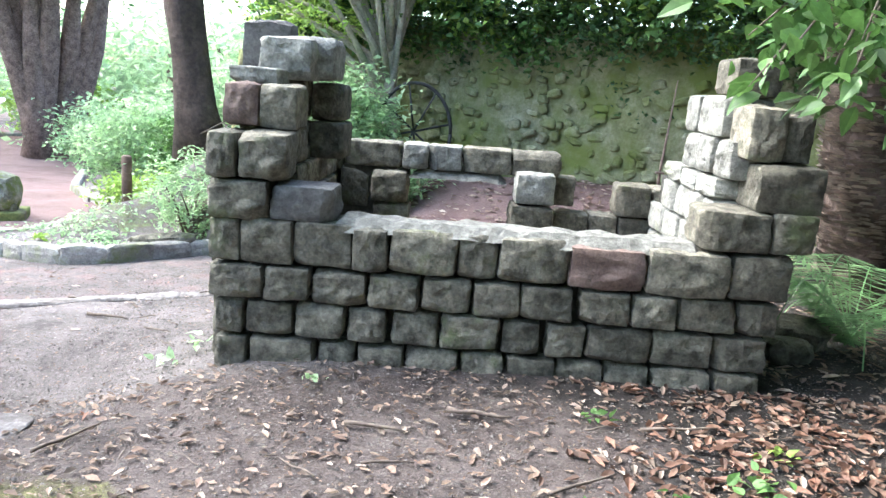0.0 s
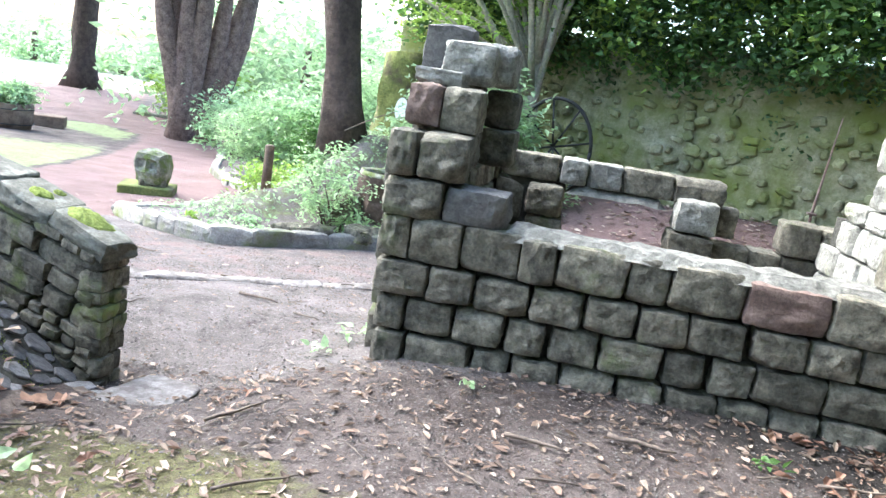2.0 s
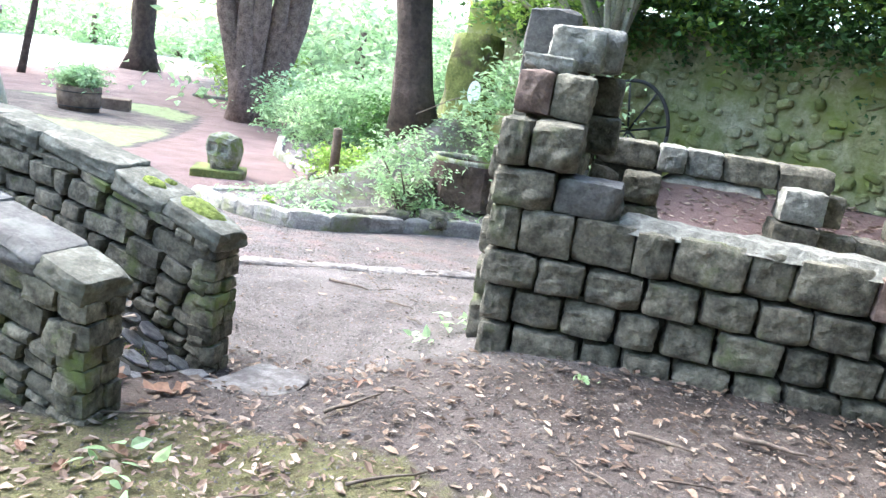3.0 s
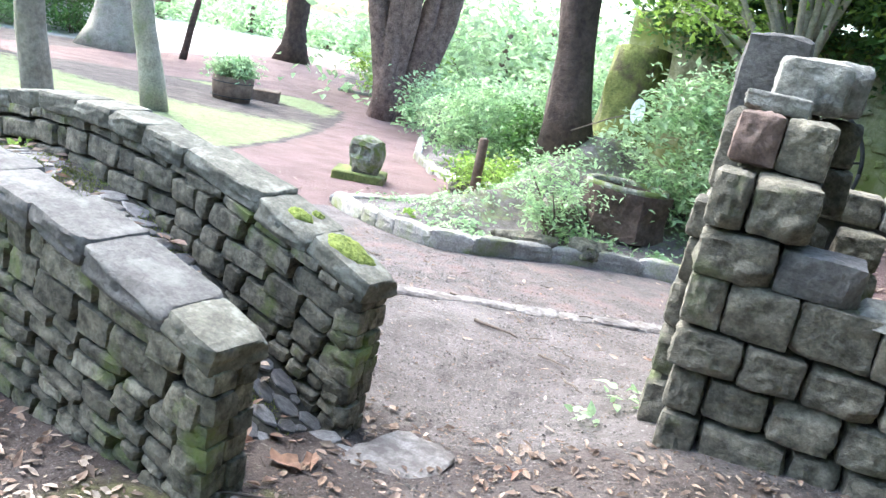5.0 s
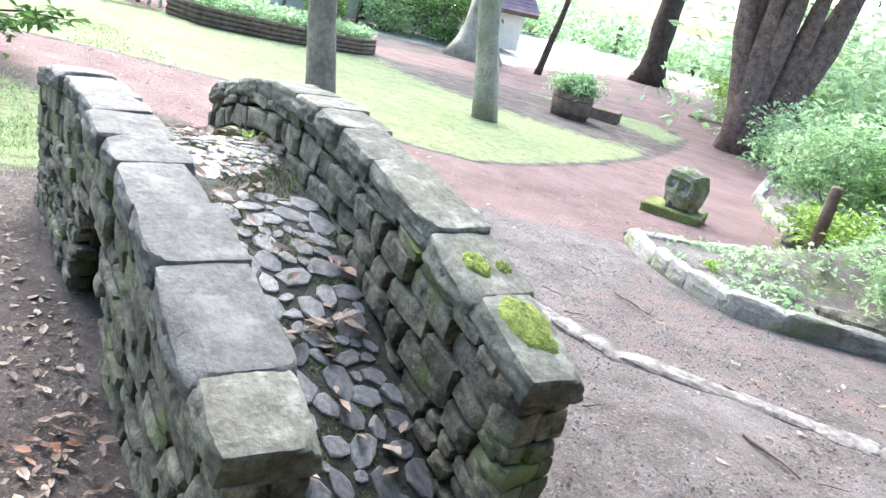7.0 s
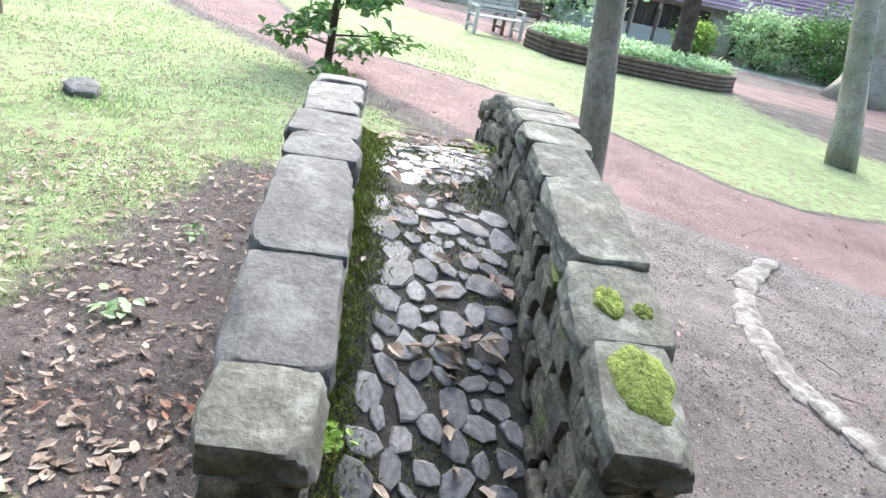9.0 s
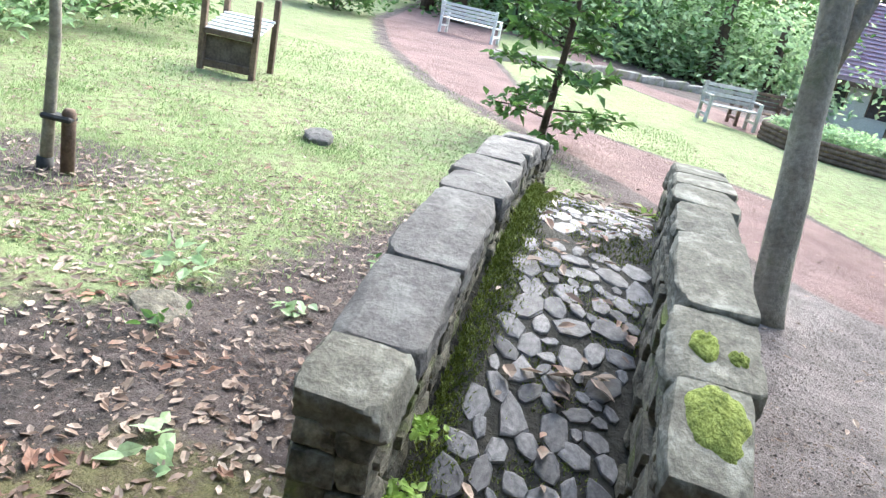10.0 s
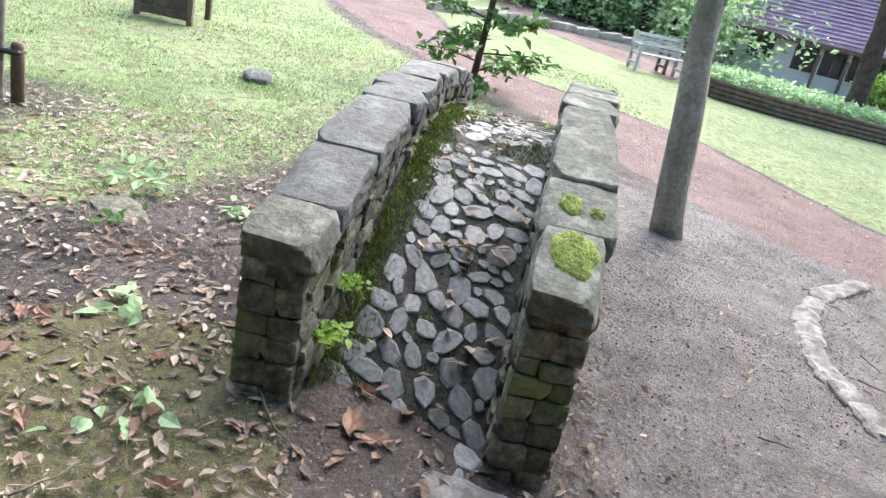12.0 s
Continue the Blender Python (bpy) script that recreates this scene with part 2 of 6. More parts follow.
KERB_B = [(-4.7, 12.1), (-5.1, 11.6), (-6.05, 12.45), (-7.2, 14.2), (-8.6, 17.4), (-10.5, 22.2), (-12.1, 24.5), (-14.4, 26.3), (-16.0, 25.8)]
KERB_FLUSH = [(-6.0, 6.5), (-5.5, 5.95), (-4.85, 5.5), (-4.05, 5.2), (-3.3, 5.2), (-2.84, 5.45), (-2.4, 5.62), (-1.92, 5.87), (-1.42, 6.12), (-0.9, 6.4)]
ISLAND = [(-30, 2.0), (-20.0, 2.2), (-15.0, 3.0), (-12.4, 4.2), (-11.7, 5.6), (-10.8, 6.7), (-8.4, 7.7), (-8.0, 8.4), (-8.1, 9.6), (-8.6, 11.5), (-9.6, 14.4), (-11.5, 18.5), (-12.8, 20.8),
          (-14.6, 21.4), (-17.0, 20.0), (-18.5, 15.0), (-19.0, 11.0), (-19.0, 8.0), (-23.0, 5.0), (-30.0, 4.0)]
PATH_RED = [(-40, -2.0), (-24.0, -1.2), (-17.5, 0.2), (-13.4, 1.7), (-10.6, 3.55), (-8.6, 4.7), (-7.0, 5.8), (-5.9, 7.0), (-5.2, 7.8), (-4.9, 8.4), (-4.5, 9.5), (-4.2, 11.0), (-4.7, 12.0),
            (-5.1, 11.65), (-6.05, 12.5), (-7.2, 14.25), (-8.6, 17.4), (-10.5, 22.2), (-12.1, 24.5), (-14.4, 26.3), (-19.0, 31.0), (-26.0, 45.0), (-32.0, 44.0), (-24.0, 30.0), (-22.5, 20.0),
            (-21.5, 12.0), (-24.0, 6.5), (-40.0, 5.0)]
LAWN_LEFT = [(-40, -30), (-2.6, -30), (-2.6, -2.0), (-3.0, 0.6), (-3.6, 1.5), (-4.3, 1.9), (-5.2, 2.15), (-6.3, 2.5), (-6.6, 3.6), (-8.4, 4.2), (-10.4, 3.3), (-13.4, 1.5), (-17.5, 0.0), (-24.0, -1.4), (-40, -2.2)]
# Far area coloured pale to stand for open ground washed out by sunlight.
FAR_BRIGHT = [(-22.5, 25.0), (-21.0, 31.0), (-25.5, 45.0), (-60.0, 90.0), (-160.0, 90.0), (-160.0, 12.0), (-37.0, 12.0), (-31.0, 14.5), (-26.5, 21.0)]
BED_A = KERB_A + [(-0.6, 10.0), (-1.0, 14.0), (-4.6, 14.0)] + KERB_A_BACK[::-1]


def ground_z(x, y):
    """Height of the ground: it falls gently to the north and west; the beds behind the kerbs are banked up."""
    z = 0.2 - 0.06 * soft_clamp(y, 2.5, 20) + 0.05 * soft_clamp(x, -6.5, 3)
    z = z + 0.11 * np.exp(-(((x + 0.1) / 1.6) ** 2 + ((y - 4.1) / 1.2) ** 2)) - 0.17 * np.exp(-(((x + 2.25) / 0.7) ** 2 + ((y - 3.75) / 0.7) ** 2))
    z = z + 0.065 * np.exp(-(((x + 1.0) / 0.7) ** 2 + ((y - 3.75) / 0.6) ** 2))
    z = z + 0.72 * smooth(y, 6.0, 10.0) * smooth(x, -1.2, -0.3) * (1 - smooth(x, 2.5, 4.5)) * (1 - smooth(y, 12, 16))
    z = z + 0.62 * np.exp(-((x + 3.2) / 0.75) ** 2 - ((y - 9.9) / 0.8) ** 2)
    z = z + 0.85 * smooth(inside(x, y, BED_A), 0.25, 2.3) + 0.1 * smooth(inside(x, y, BED_A), 0.0, 0.12)
    bank = KERB_B + [(-16, 60), (0.0, 60), (-4.2, 12.2)]
    z = z + 0.8 * smooth(inside(x, y, bank), 0.4, 5.0) + 0.1 * smooth(inside(x, y, bank), 0.0, 0.15)
    return z


def gz(x, y):
    return float(ground_z(np.array([float(x)]), np.array([float(y)]))[0])


def mesh_of(name, verts, faces, material, flat=True):
    me = bpy.data.meshes.new(name)
    me.from_pydata([tuple(v) for v in verts], [], [tuple(f) for f in faces])
    me.materials.append(material)
    if not flat:
        me.polygons.foreach_set("use_smooth", [True] * len(me.polygons))
    me.update()
    return me


def hang(ob, parent):
    """Parents ob, whose places are given in the world, to a thing or part."""
    ob.parent = parent
    if parent.data is None:
        ob.matrix_parent_inverse = Matrix.Translation(-parent.location)


def part(name, data, material, parent, label=""):
    """One mesh object under a thing or a part. data: a bmesh or a mesh."""
    if isinstance(data, bmesh.types.BMesh):
        me = bpy.data.meshes.new(name)
        data.to_mesh(me)
        data.free()
        me.materials.append(material)
    else:
        me = data
    ob = new(name, me)
    hang(ob, parent)
    return tagged(ob, label)


def thing(name, at, label, category, group="", kind=""):
    ob = new(name)
    ob.empty_display_size = 0.1
    ob.location = at
    return tagged(ob, label, category, group, kind)


def box_bm(sx, sy, sz, at=(0, 0, 0), bevel=0.0, turn=0.0):
    bm = bmesh.new()
    bmesh.ops.create_cube(bm, size=1)
    bmesh.ops.scale(bm, vec=(sx, sy, sz), verts=bm.verts)
    if bevel:
        bmesh.ops.bevel(bm, geom=bm.edges[:], offset=bevel, segments=1, affect="EDGES")
    bmesh.ops.rotate(bm, cent=(0, 0, 0), matrix=Matrix.Rotation(radians(turn), 3, "Z"), verts=bm.verts)
    bmesh.ops.translate(bm, vec=at, verts=bm.verts)
    return bm


def block_mesh(name, material, n=4, rough=0.10, round_by=0.16, seed=0, chips=0):
    """A rock-faced block of size 1 about its centre, with worn edges."""
    verts, faces, index = [], [], {}
    off = Vector((seed * 7.31, seed * 3.77, seed * 1.93))
    r = random.Random(seed * 17 + n)
    cuts = []
    for _ in range(chips):
        nrm = Vector((r.uniform(-1, 1), r.choice((-1, 1)) * r.uniform(0.7, 1.5), r.uniform(-1, 1))).normalized()
        corner = sum(abs(v) for v in nrm)
        cuts.append((nrm, corner * r.uniform(0.76, 0.94)))

    def vert(p):
        key = tuple(round(v * n) for v in p)
        if key not in index:
            q = Vector(p) * 2 - Vector((1, 1, 1))
            r = Vector([math.copysign(max(abs(v) - (1 - round_by), 0), v) for v in q])
            q = Vector([max(-1 + round_by, min(1 - round_by, v)) for v in q])
            if r.length > 0:
                q += r.normalized() * round_by * min(1.0, r.length / round_by)
            k = 1 + rough * noise.noise(q * 0.9 + off) * 1.3 + rough * 0.5 * noise.noise(q * 4.5 + off)
            ax0 = max(range(3), key=lambda v: abs(q[v]))
            flat = 1.0
            for v in range(3):
                if v != ax0:
                    flat *= 1 - min(1.0, abs(q[v])) ** 6
            ridge = 0.9 - 2.8 * abs(noise.noise(q * 1.1 + off)) + 0.5 * noise.noise(q * 3.1 + off * 2)
            index[key] = len(verts)
            q = q * k
            q[ax0] += math.copysign(rough * 1.7 * flat * ridge, q[ax0])
            for nrm, reach in cuts:
                over = q.dot(nrm) - reach
                if over > 0:
                    q -= nrm * over * 0.85
            verts.append(q * 0.5)
        return index[key]

    for ax in range(3):
        for side in (0, 1):
            for i in range(n):
                for j in range(n):
                    quad = []
                    for a, b in ((0, 0), (1, 0), (1, 1), (0, 1)):
                        p = [0, 0, 0]
                        p[ax], p[(ax + 1) % 3], p[(ax + 2) % 3] = side, (i + a) / n, (j + b) / n
                        quad.append(vert(p))
                    faces.append(quad if side else quad[::-1])
    me = mesh_of(name, verts, faces, material, flat=False)
    me.set_sharp_from_angle(angle=math.radians(28))
    return me


def blocks_of(name, material, count=8, n=4, rough=0.10, round_by=0.16, chips=0):
    return [block_mesh(name, material, n, rough, round_by, s + 1, chips) for s in range(count)]


def piece(name, mesh, parent, at, size, turn=0.0, tilt=0.0, roll=0.0):
    ob = new(name, mesh)
    hang(ob, parent)
    ob.matrix_basis = pose(*at, roll, tilt, turn) @ Matrix.Diagonal((*size, 1))
    return ob


rng = random.Random(7)


# ---- ground ----
def spread(lo, hi, near_lo, near_hi, fine):
    """Coordinates, close together in the near stretch and wider beyond it."""
    out = list(np.arange(near_lo, near_hi + 1e-6, fine))
    s, v = fine, near_hi
    while v < hi:
        s *= 1.05
        v += s
        out.append(v)
    s, v, left = fine, near_lo, []
    while v > lo:
        s *= 1.05
        v -= s
        left.append(v)
    return np.array(left[::-1] + out)


def make_ground():
    xs, ys = spread(-600, 600, -9.0, 2.6, 0.08), spread(-600, 700, 0.0, 9.0, 0.08)
    gx, gy = np.meshgrid(xs, ys)
    z = ground_z(gx, gy)
    rough = np.array([noise.noise((a * 1.3, b * 1.3, 0)) * 0.018 + noise.noise((a * 7, b * 7, 3)) * 0.008 for a, b in zip(gx.ravel(), gy.ravel())]).reshape(gx.shape)
    z = z + rough
    nx, ny = len(xs), len(ys)
    verts = np.stack([gx.ravel(), gy.ravel(), z.ravel()], 1)
    idx = np.arange(nx * ny).reshape(ny, nx)
    faces = np.stack([idx[:-1, :-1].ravel(), idx[:-1, 1:].ravel(), idx[1:, 1:].ravel(), idx[1:, :-1].ravel()], 1)
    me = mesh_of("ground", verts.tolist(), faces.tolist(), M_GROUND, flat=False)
    lawn = np.maximum(smooth(inside(gx, gy, ISLAND), -0.25, 0.45), 0.95 * smooth(inside(gx, gy, LAWN_LEFT), -0.5, 0.9))
    bare = smooth(3.4 - np.hypot((gx + 15.0) / 1.6, gy - 16.0), -1.5, 2.0)
    lawn = lawn * (1 - 0.85 * bare) * (1 - 0.7 * smooth(0.9 - np.hypot(gx + 5.4, gy + 0.1), -0.6, 0.6))
    lawn = np.maximum(lawn, 0.45 * smooth(inside(gx, gy, BED_A), 0.2, 0.8))
    red = smooth(inside(gx, gy, PATH_RED), -0.35, 0.25) * (1 - smooth(inside(gx, gy, ISLAND), -0.2, 0.1))
    red = np.maximum(red, 0.43 * smooth(inside(gx, gy, KERB_FLUSH[3:] + KERB_A[::-1]), -0.2, 0.3))
    red = np.maximum(red, 0.9 * smooth(inside(gx, gy, [(-1.0, 5.9), (2.4, 5.9), (3.2, 9.0), (-0.8, 11.0)]), -0.3, 0.3))
    moss = 0.62 * smooth(0.75 - np.hypot((gx + 2.0) / 1.4, (gy - 2.15) / 0.9), -0.5, 0.6) + 0.5 * smooth(0.5 - np.hypot((gx + 1.2) / 2.0, gy - 1.9), -0.6, 0.3)
    col = me.color_attributes.new("zone", "FLOAT_COLOR", "POINT")
    data = np.zeros((nx * ny, 4), np.float32)
    data[:, 0], data[:, 1], data[:, 2], data[:, 3] = lawn.ravel(), red.ravel(), np.clip(moss, 0, 1).ravel(), 1
    col.data.foreach_set("color", data.ravel())
    tone_layer = me.color_attributes.new("soil_tone", "FLOAT_COLOR", "POINT")
    data = np.ones((nx * ny, 4), np.float32)
    data[:, 0] = smooth(inside(gx, gy, FAR_BRIGHT), -0.5, 0.5).ravel()
    data[:, 1] = (0.85 * smooth(gy, 2.9, 4.2) * (1 - smooth(gx, -1.0, 0.6)) * smooth(gx, -9.0, -6.0)).ravel()
    # Dark soil at right, near left, wall foot; the right also carries canopy shade.
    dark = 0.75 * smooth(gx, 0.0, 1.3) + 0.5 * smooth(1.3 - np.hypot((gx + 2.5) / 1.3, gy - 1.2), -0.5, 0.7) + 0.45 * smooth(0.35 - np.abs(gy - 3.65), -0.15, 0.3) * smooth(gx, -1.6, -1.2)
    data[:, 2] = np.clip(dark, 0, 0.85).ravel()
    tone_layer.data.foreach_set("color", data.ravel())
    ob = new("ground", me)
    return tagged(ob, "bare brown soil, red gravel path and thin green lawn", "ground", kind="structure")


ground = make_ground()

# ---- ruined stone hut ----
STONES = blocks_of("stone", M_STONE, 16, 13, 0.06, 0.075, 4)
PALE_LIT = blocks_of("stone", M_PALE_LIT, 8, 13, 0.055, 0.075, 4)
REDS = blocks_of("stone", M_RED, 2, 13, 0.06, 0.075, 4)
SLABS = blocks_of("stone", M_SLATE, 4, 11, 0.05, 0.07, 4)


def px(v):
    return -1.30 + (v - 366) * 0.002735


def row_of(parent, edges, z0, z1, y, depth, kinds=None, pale=()):
    """One course: a stone between each pair of edges along x, its rough face at y."""
    for k, (a, b) in enumerate(edges):
        w, h = b - a, z1 - z0
        mesh = rng.choice(PALE_LIT if k in pale else (kinds or STONES))
        out = rng.uniform(-0.012, 0.022)
        piece("stone", mesh, parent, ((a + b) / 2, y + depth / 2 - out, (z0 + z1) / 2 + rng.uniform(-0.004, 0.004)),
              (w * 0.98, depth * 1.02, h * 0.955), rng.uniform(-1.5, 1.5), rng.uniform(-1.2, 1.2), rng.uniform(-1.5, 1.5))


def column_of(parent, edges, z0, z1, x, depth, kinds=None):
    """One course along y, its face at x and its body towards greater x (depth below 0: smaller x)."""
    for a, b in edges:
        mesh = rng.choice(kinds or STONES)
        piece("stone", mesh, parent, (x + depth / 2 + rng.uniform(-0.012, 0.012), (a + b) / 2, (z0 + z1) / 2),
              (abs(depth) * 1.06, (b - a) * 0.98, (z1 - z0) * 0.97), rng.uniform(-1.5, 1.5), rng.uniform(-1.5, 1.5), rng.uniform(-1.2, 1.2))


def edges_of(row):
    return [(px(a), px(b)) for a, b in row]


hut = thing("ruined_stone_hut", (0.1, 4.6, 0.0), "roofless ruined hut of rough squared dark stone blocks on bare soil", "ruin")
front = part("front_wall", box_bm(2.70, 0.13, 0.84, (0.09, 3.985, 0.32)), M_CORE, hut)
row_of(front, edges_of([(382, 437), (443, 560), (566, 632), (640, 722), (728, 822), (830, 905), (912, 1000), (1003, 1085), (1090, 1168), (1176, 1280), (1288, 1368)]), -0.08, 0.17, 3.81, 0.26)
row_of(front, edges_of([(377, 428), (433, 518), (525, 612), (621, 688), (700, 782), (790, 892), (899, 967), (980, 1048), (1052, 1165), (1170, 1275), (1281, 1372)]), 0.185, 0.355, 3.81, 0.26)
row_of(front, edges_of([(369, 465), (468, 548), (556, 648), (656, 743), (750, 835), (842, 925), (928, 1018), (1033, 1120), (1125, 1203), (1207, 1310), (1315, 1384)]), 0.37, 0.535, 3.805, 0.26)
row_of(front, edges_of([(366, 421), (425, 515), (518, 620), (622, 685), (688, 806), (809, 878), (881, 1003)]), 0.55, 0.765, 3.80, 0.27)
row_of(front, edges_of([(1005, 1139)]), 0.55, 0.755, 3.795, 0.27, REDS)
row_of(front, edges_of([(1141, 1285), (1288, 1392)]), 0.55, 0.77, 3.795, 0.27)
row_of(front, edges_of([(366, 468)]), 0.755, 0.945, 3.80, 0.28)
row_of(front, edges_of([(472, 584)]), 0.765, 0.94, 3.82, 0.24, SLABS)
row_of(front, edges_of([(362, 413), (417, 500)]), 0.955, 1.175, 3.80, 0.30)
row_of(front, edges_of([(1226, 1345), (1350, 1423)]), 0.785, 0.98, 3.80, 0.30)
row_of(front, edges_of([(1313, 1426)]), 0.985, 1.21, 3.80, 0.30)


def ragged_strip(x0, x1, y0, y1, z, lift, step=0.06, seed=0):
    """A lumpy bed of mortar on top of a wall."""
    nx, ny = max(2, int((x1 - x0) / step)), max(2, int((y1 - y0) / step))
    verts, faces = [], []
    for j in range(ny + 1):
        for i in range(nx + 1):
            rim = i in (0, nx) or j in (0, ny)
            x, y = x0 + (x1 - x0) * i / nx, y0 + (y1 - y0) * j / ny
            h = noise.noise((x * 9, y * 9, seed)) * lift
            verts.append((x + noise.noise((x * 11, y * 11, 5)) * 0.012, y + noise.noise((x * 11, y * 11, 9)) * 0.012, z + h - (lift * 1.3 + 0.03 if rim else 0)))
    for j in range(ny):
        for i in range(nx):
            a = j * (nx + 1) + i
            faces.append((a, a + 1, a + nx + 2, a + nx + 1))
    return mesh_of("mortar", verts, faces, M_MORTAR)


part("sill_mortar", ragged_strip(-0.72, 1.10, 3.80, 4.09, 0.795, 0.022), M_MORTAR, front, "pale crumbling mortar bed on the wall top")

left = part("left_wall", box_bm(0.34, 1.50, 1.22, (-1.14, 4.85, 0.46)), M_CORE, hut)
for z0, z1, cuts in ((-0.05, 0.20, (4.08, 4.4, 4.7, 5.05, 5.4, 5.7)), (0.21, 0.42, (4.08, 4.3, 4.65, 4.95, 5.3, 5.7)), (0.43, 0.63, (4.08, 4.45, 4.75, 5.1, 5.45, 5.7)),
                     (0.64, 0.83, (4.08, 4.35, 4.62, 4.95, 5.3, 5.7)), (0.84, 1.00, (4.08, 4.3, 4.66, 5.0, 5.36, 5.7))):
    column_of(left, list(zip(cuts[:-1], cuts[1:])), z0, z1, -0.94, -0.2)
    column_of(left, list(zip(cuts[:-1], cuts[1:])), z0, z1, -1.36, 0.2)
row_of(left, [(-1.30, -1.12)], 1.19, 1.40, 4.02, 0.26, REDS)
row_of(left, [(-1.115, -0.93)], 1.185, 1.40, 4.0, 0.28)
row_of(left, [(-1.25, -0.94)], 1.01, 1.2, 4.12, 0.25)
row_of(left, [(-0.99, -0.78)], 0.99, 1.20, 4.58, 0.32)
row_of(left, [(-1.2, -0.99)], 0.99, 1.20, 4.45, 0.32)
row_of(left, [(-0.985, -0.80)], 1.21, 1.42, 4.62, 0.3)
row_of(left, [(-1.2, -1.0)], 1.21, 1.43, 4.46, 0.32)
row_of(left, [(-1.21, -0.93)], 1.43, 1.65, 4.32, 0.34, PALE_LIT)
row_of(left, [(-1.13, -0.84)], 1.43, 1.66, 4.5, 0.36, PALE_LIT)
row_of(left, [(-1.38, -1.12)], 1.0, 1.4, 4.55, 0.3)
row_of(left, [(-1.385, -1.10)], 1.30, 1.735, 4.62, 0.14, SLABS)
row_of(left, [(-1.30, -1.05)], 1.40, 1.48, 4.1, 0.22, PALE_LIT)

back = part("back_wall", box_bm(0.44, 0.2, 0.95, (-0.68, 5.53, 0.41)), M_CORE, hut)
part("lintel_core", box_bm(1.34, 0.18, 0.12, (-0.15, 5.54, 0.95)), M_CORE, back)
row_of(back, [(-0.90, -0.52), (-0.50, -0.33), (-0.325, -0.10), (-0.09, 0.24), (0.25, 0.57)], 0.885, 1.055, 5.41, 0.26, pale=(1, 2))
row_of(back, [(-0.92, -0.72)], 0.60, 0.87, 5.44, 0.24)
row_of(back, [(-0.69, -0.46)], 0.66, 0.87, 5.34, 0.3)
row_of(back, [(-0.68, -0.44)], 0.38, 0.65, 5.34, 0.3)
row_of(back, [(-0.92, -0.70)], 0.30, 0.59, 5.44, 0.24)
row_of(back, [(-0.92, -0.66), (-0.65, -0.40)], -0.1, 0.3, 5.42, 0.26)
# Lit jamb top, its brightness put in by the paler stone.
row_of(back, [(0.27, 0.53)], 0.72, 0.93, 5.25, 0.28, PALE_LIT)
row_of(back, [(0.25, 0.53)], 0.48, 0.715, 5.25, 0.28)
row_of(back, [(0.22, 0.55)], 0.2, 0.47, 5.27, 0.28)
row_of(back, [(0.22, 0.55)], -0.1, 0.19, 5.27, 0.28)
row_of(back, [(0.55, 0.70)], 0.7, 0.9, 5.5, 0.2)
row_of(back, [(0.56, 0.80), (0.81, 1.0), (1.01, 1.3)], 0.42, 0.66, 5.42, 0.25)
row_of(back, [(0.56, 0.86), (0.87, 1.1), (1.11, 1.3)], 0.15, 0.41, 5.42, 0.25)
row_of(back, [(0.56, 0.80), (0.81, 1.05), (1.06, 1.3)], -0.12, 0.14, 5.42, 0.25)
row_of(back, [(0.97, 1.20), (1.21, 1.36)], 0.67, 0.885, 5.38, 0.25)
part("lintel_bed", ragged_strip(-0.45, 0.22, 5.38, 5.66, 0.885, 0.02, seed=4), M_MORTAR, back, "pale flaking mortar under the lintel stones")

right = part("right_wall", box_bm(0.26, 1.36, 1.0, (1.375, 4.68, 0.48)), M_CORE, hut)
# Inner face uses the paler stone, so its brightness is partly painted in.
for z0, z1, cuts in ((-0.05, 0.2, (4.08, 4.4, 4.75, 5.05, 5.4)), (0.21, 0.42, (4.08, 4.3, 4.65, 5.0, 5.4)), (0.43, 0.62, (4.08, 4.45, 4.8, 5.1, 5.4)), (0.63, 0.80, (4.08, 4.36, 4.7, 5.02, 5.4)),
                     (0.81, 0.985, (4.1, 4.32, 4.62, 4.85, 5.1))):
    column_of(right, list(zip(cuts[:-1], cuts[1:])), z0, z1, 1.2, 0.17, PALE_LIT)
    column_of(right, list(zip(cuts[:-1], cuts[1:])), z0, z1, 1.53, -0.17)
column_of(right, [(4.1, 4.42), (4.43, 4.72), (4.73, 5.06)], 0.99, 1.10, 1.19, 0.3, PALE_LIT)
column_of(right, [(3.98, 4.22), (4.23, 4.48), (4.49, 4.72)], 1.105, 1.30, 1.2, 0.3, PALE_LIT)
column_of(right, [(3.86, 4.16)], 1.215, 1.47, 1.23, 0.16)
column_of(right, [(3.88, 4.16)], 1.215, 1.44, 1.395, 0.13)
column_of(right, [(4.17, 4.4), (4.41, 4.6), (4.61, 4.8)], 1.305, 1.51, 1.21, 0.24, PALE_LIT)
column_of(right, [(4.12, 4.42)], 1.515, 1.70, 1.23, 0.22)

# ---- hump-backed bridge ----
X0, X1 = -2.47, -5.95


def f_in(x):
    return 2.646 + 0.14 * (X0 - x)


def b_in(x):
    d = X0 - x
    return 3.33 + 0.10 * d + 0.022 * d * d


def f_top(x):
    return 0.70 - 0.24 * ((x + 4.25) / 1.78) ** 2


def b_top(x):
    return 0.80 - 0.33 * ((x + 4.15) / 1.7) ** 2


BRIDGE_X = np.linspace(-6.6, -1.8, 160)
BRIDGE_GROUND = ground_z(BRIDGE_X, np.full(160, 3.15))


def bridge_ground(x):
    return float(np.interp(x, BRIDGE_X, BRIDGE_GROUND))


def deck_z(x):
    return max(0.48 - 0.2 * (x + 4.4) ** 2, bridge_ground(x) - 0.02)


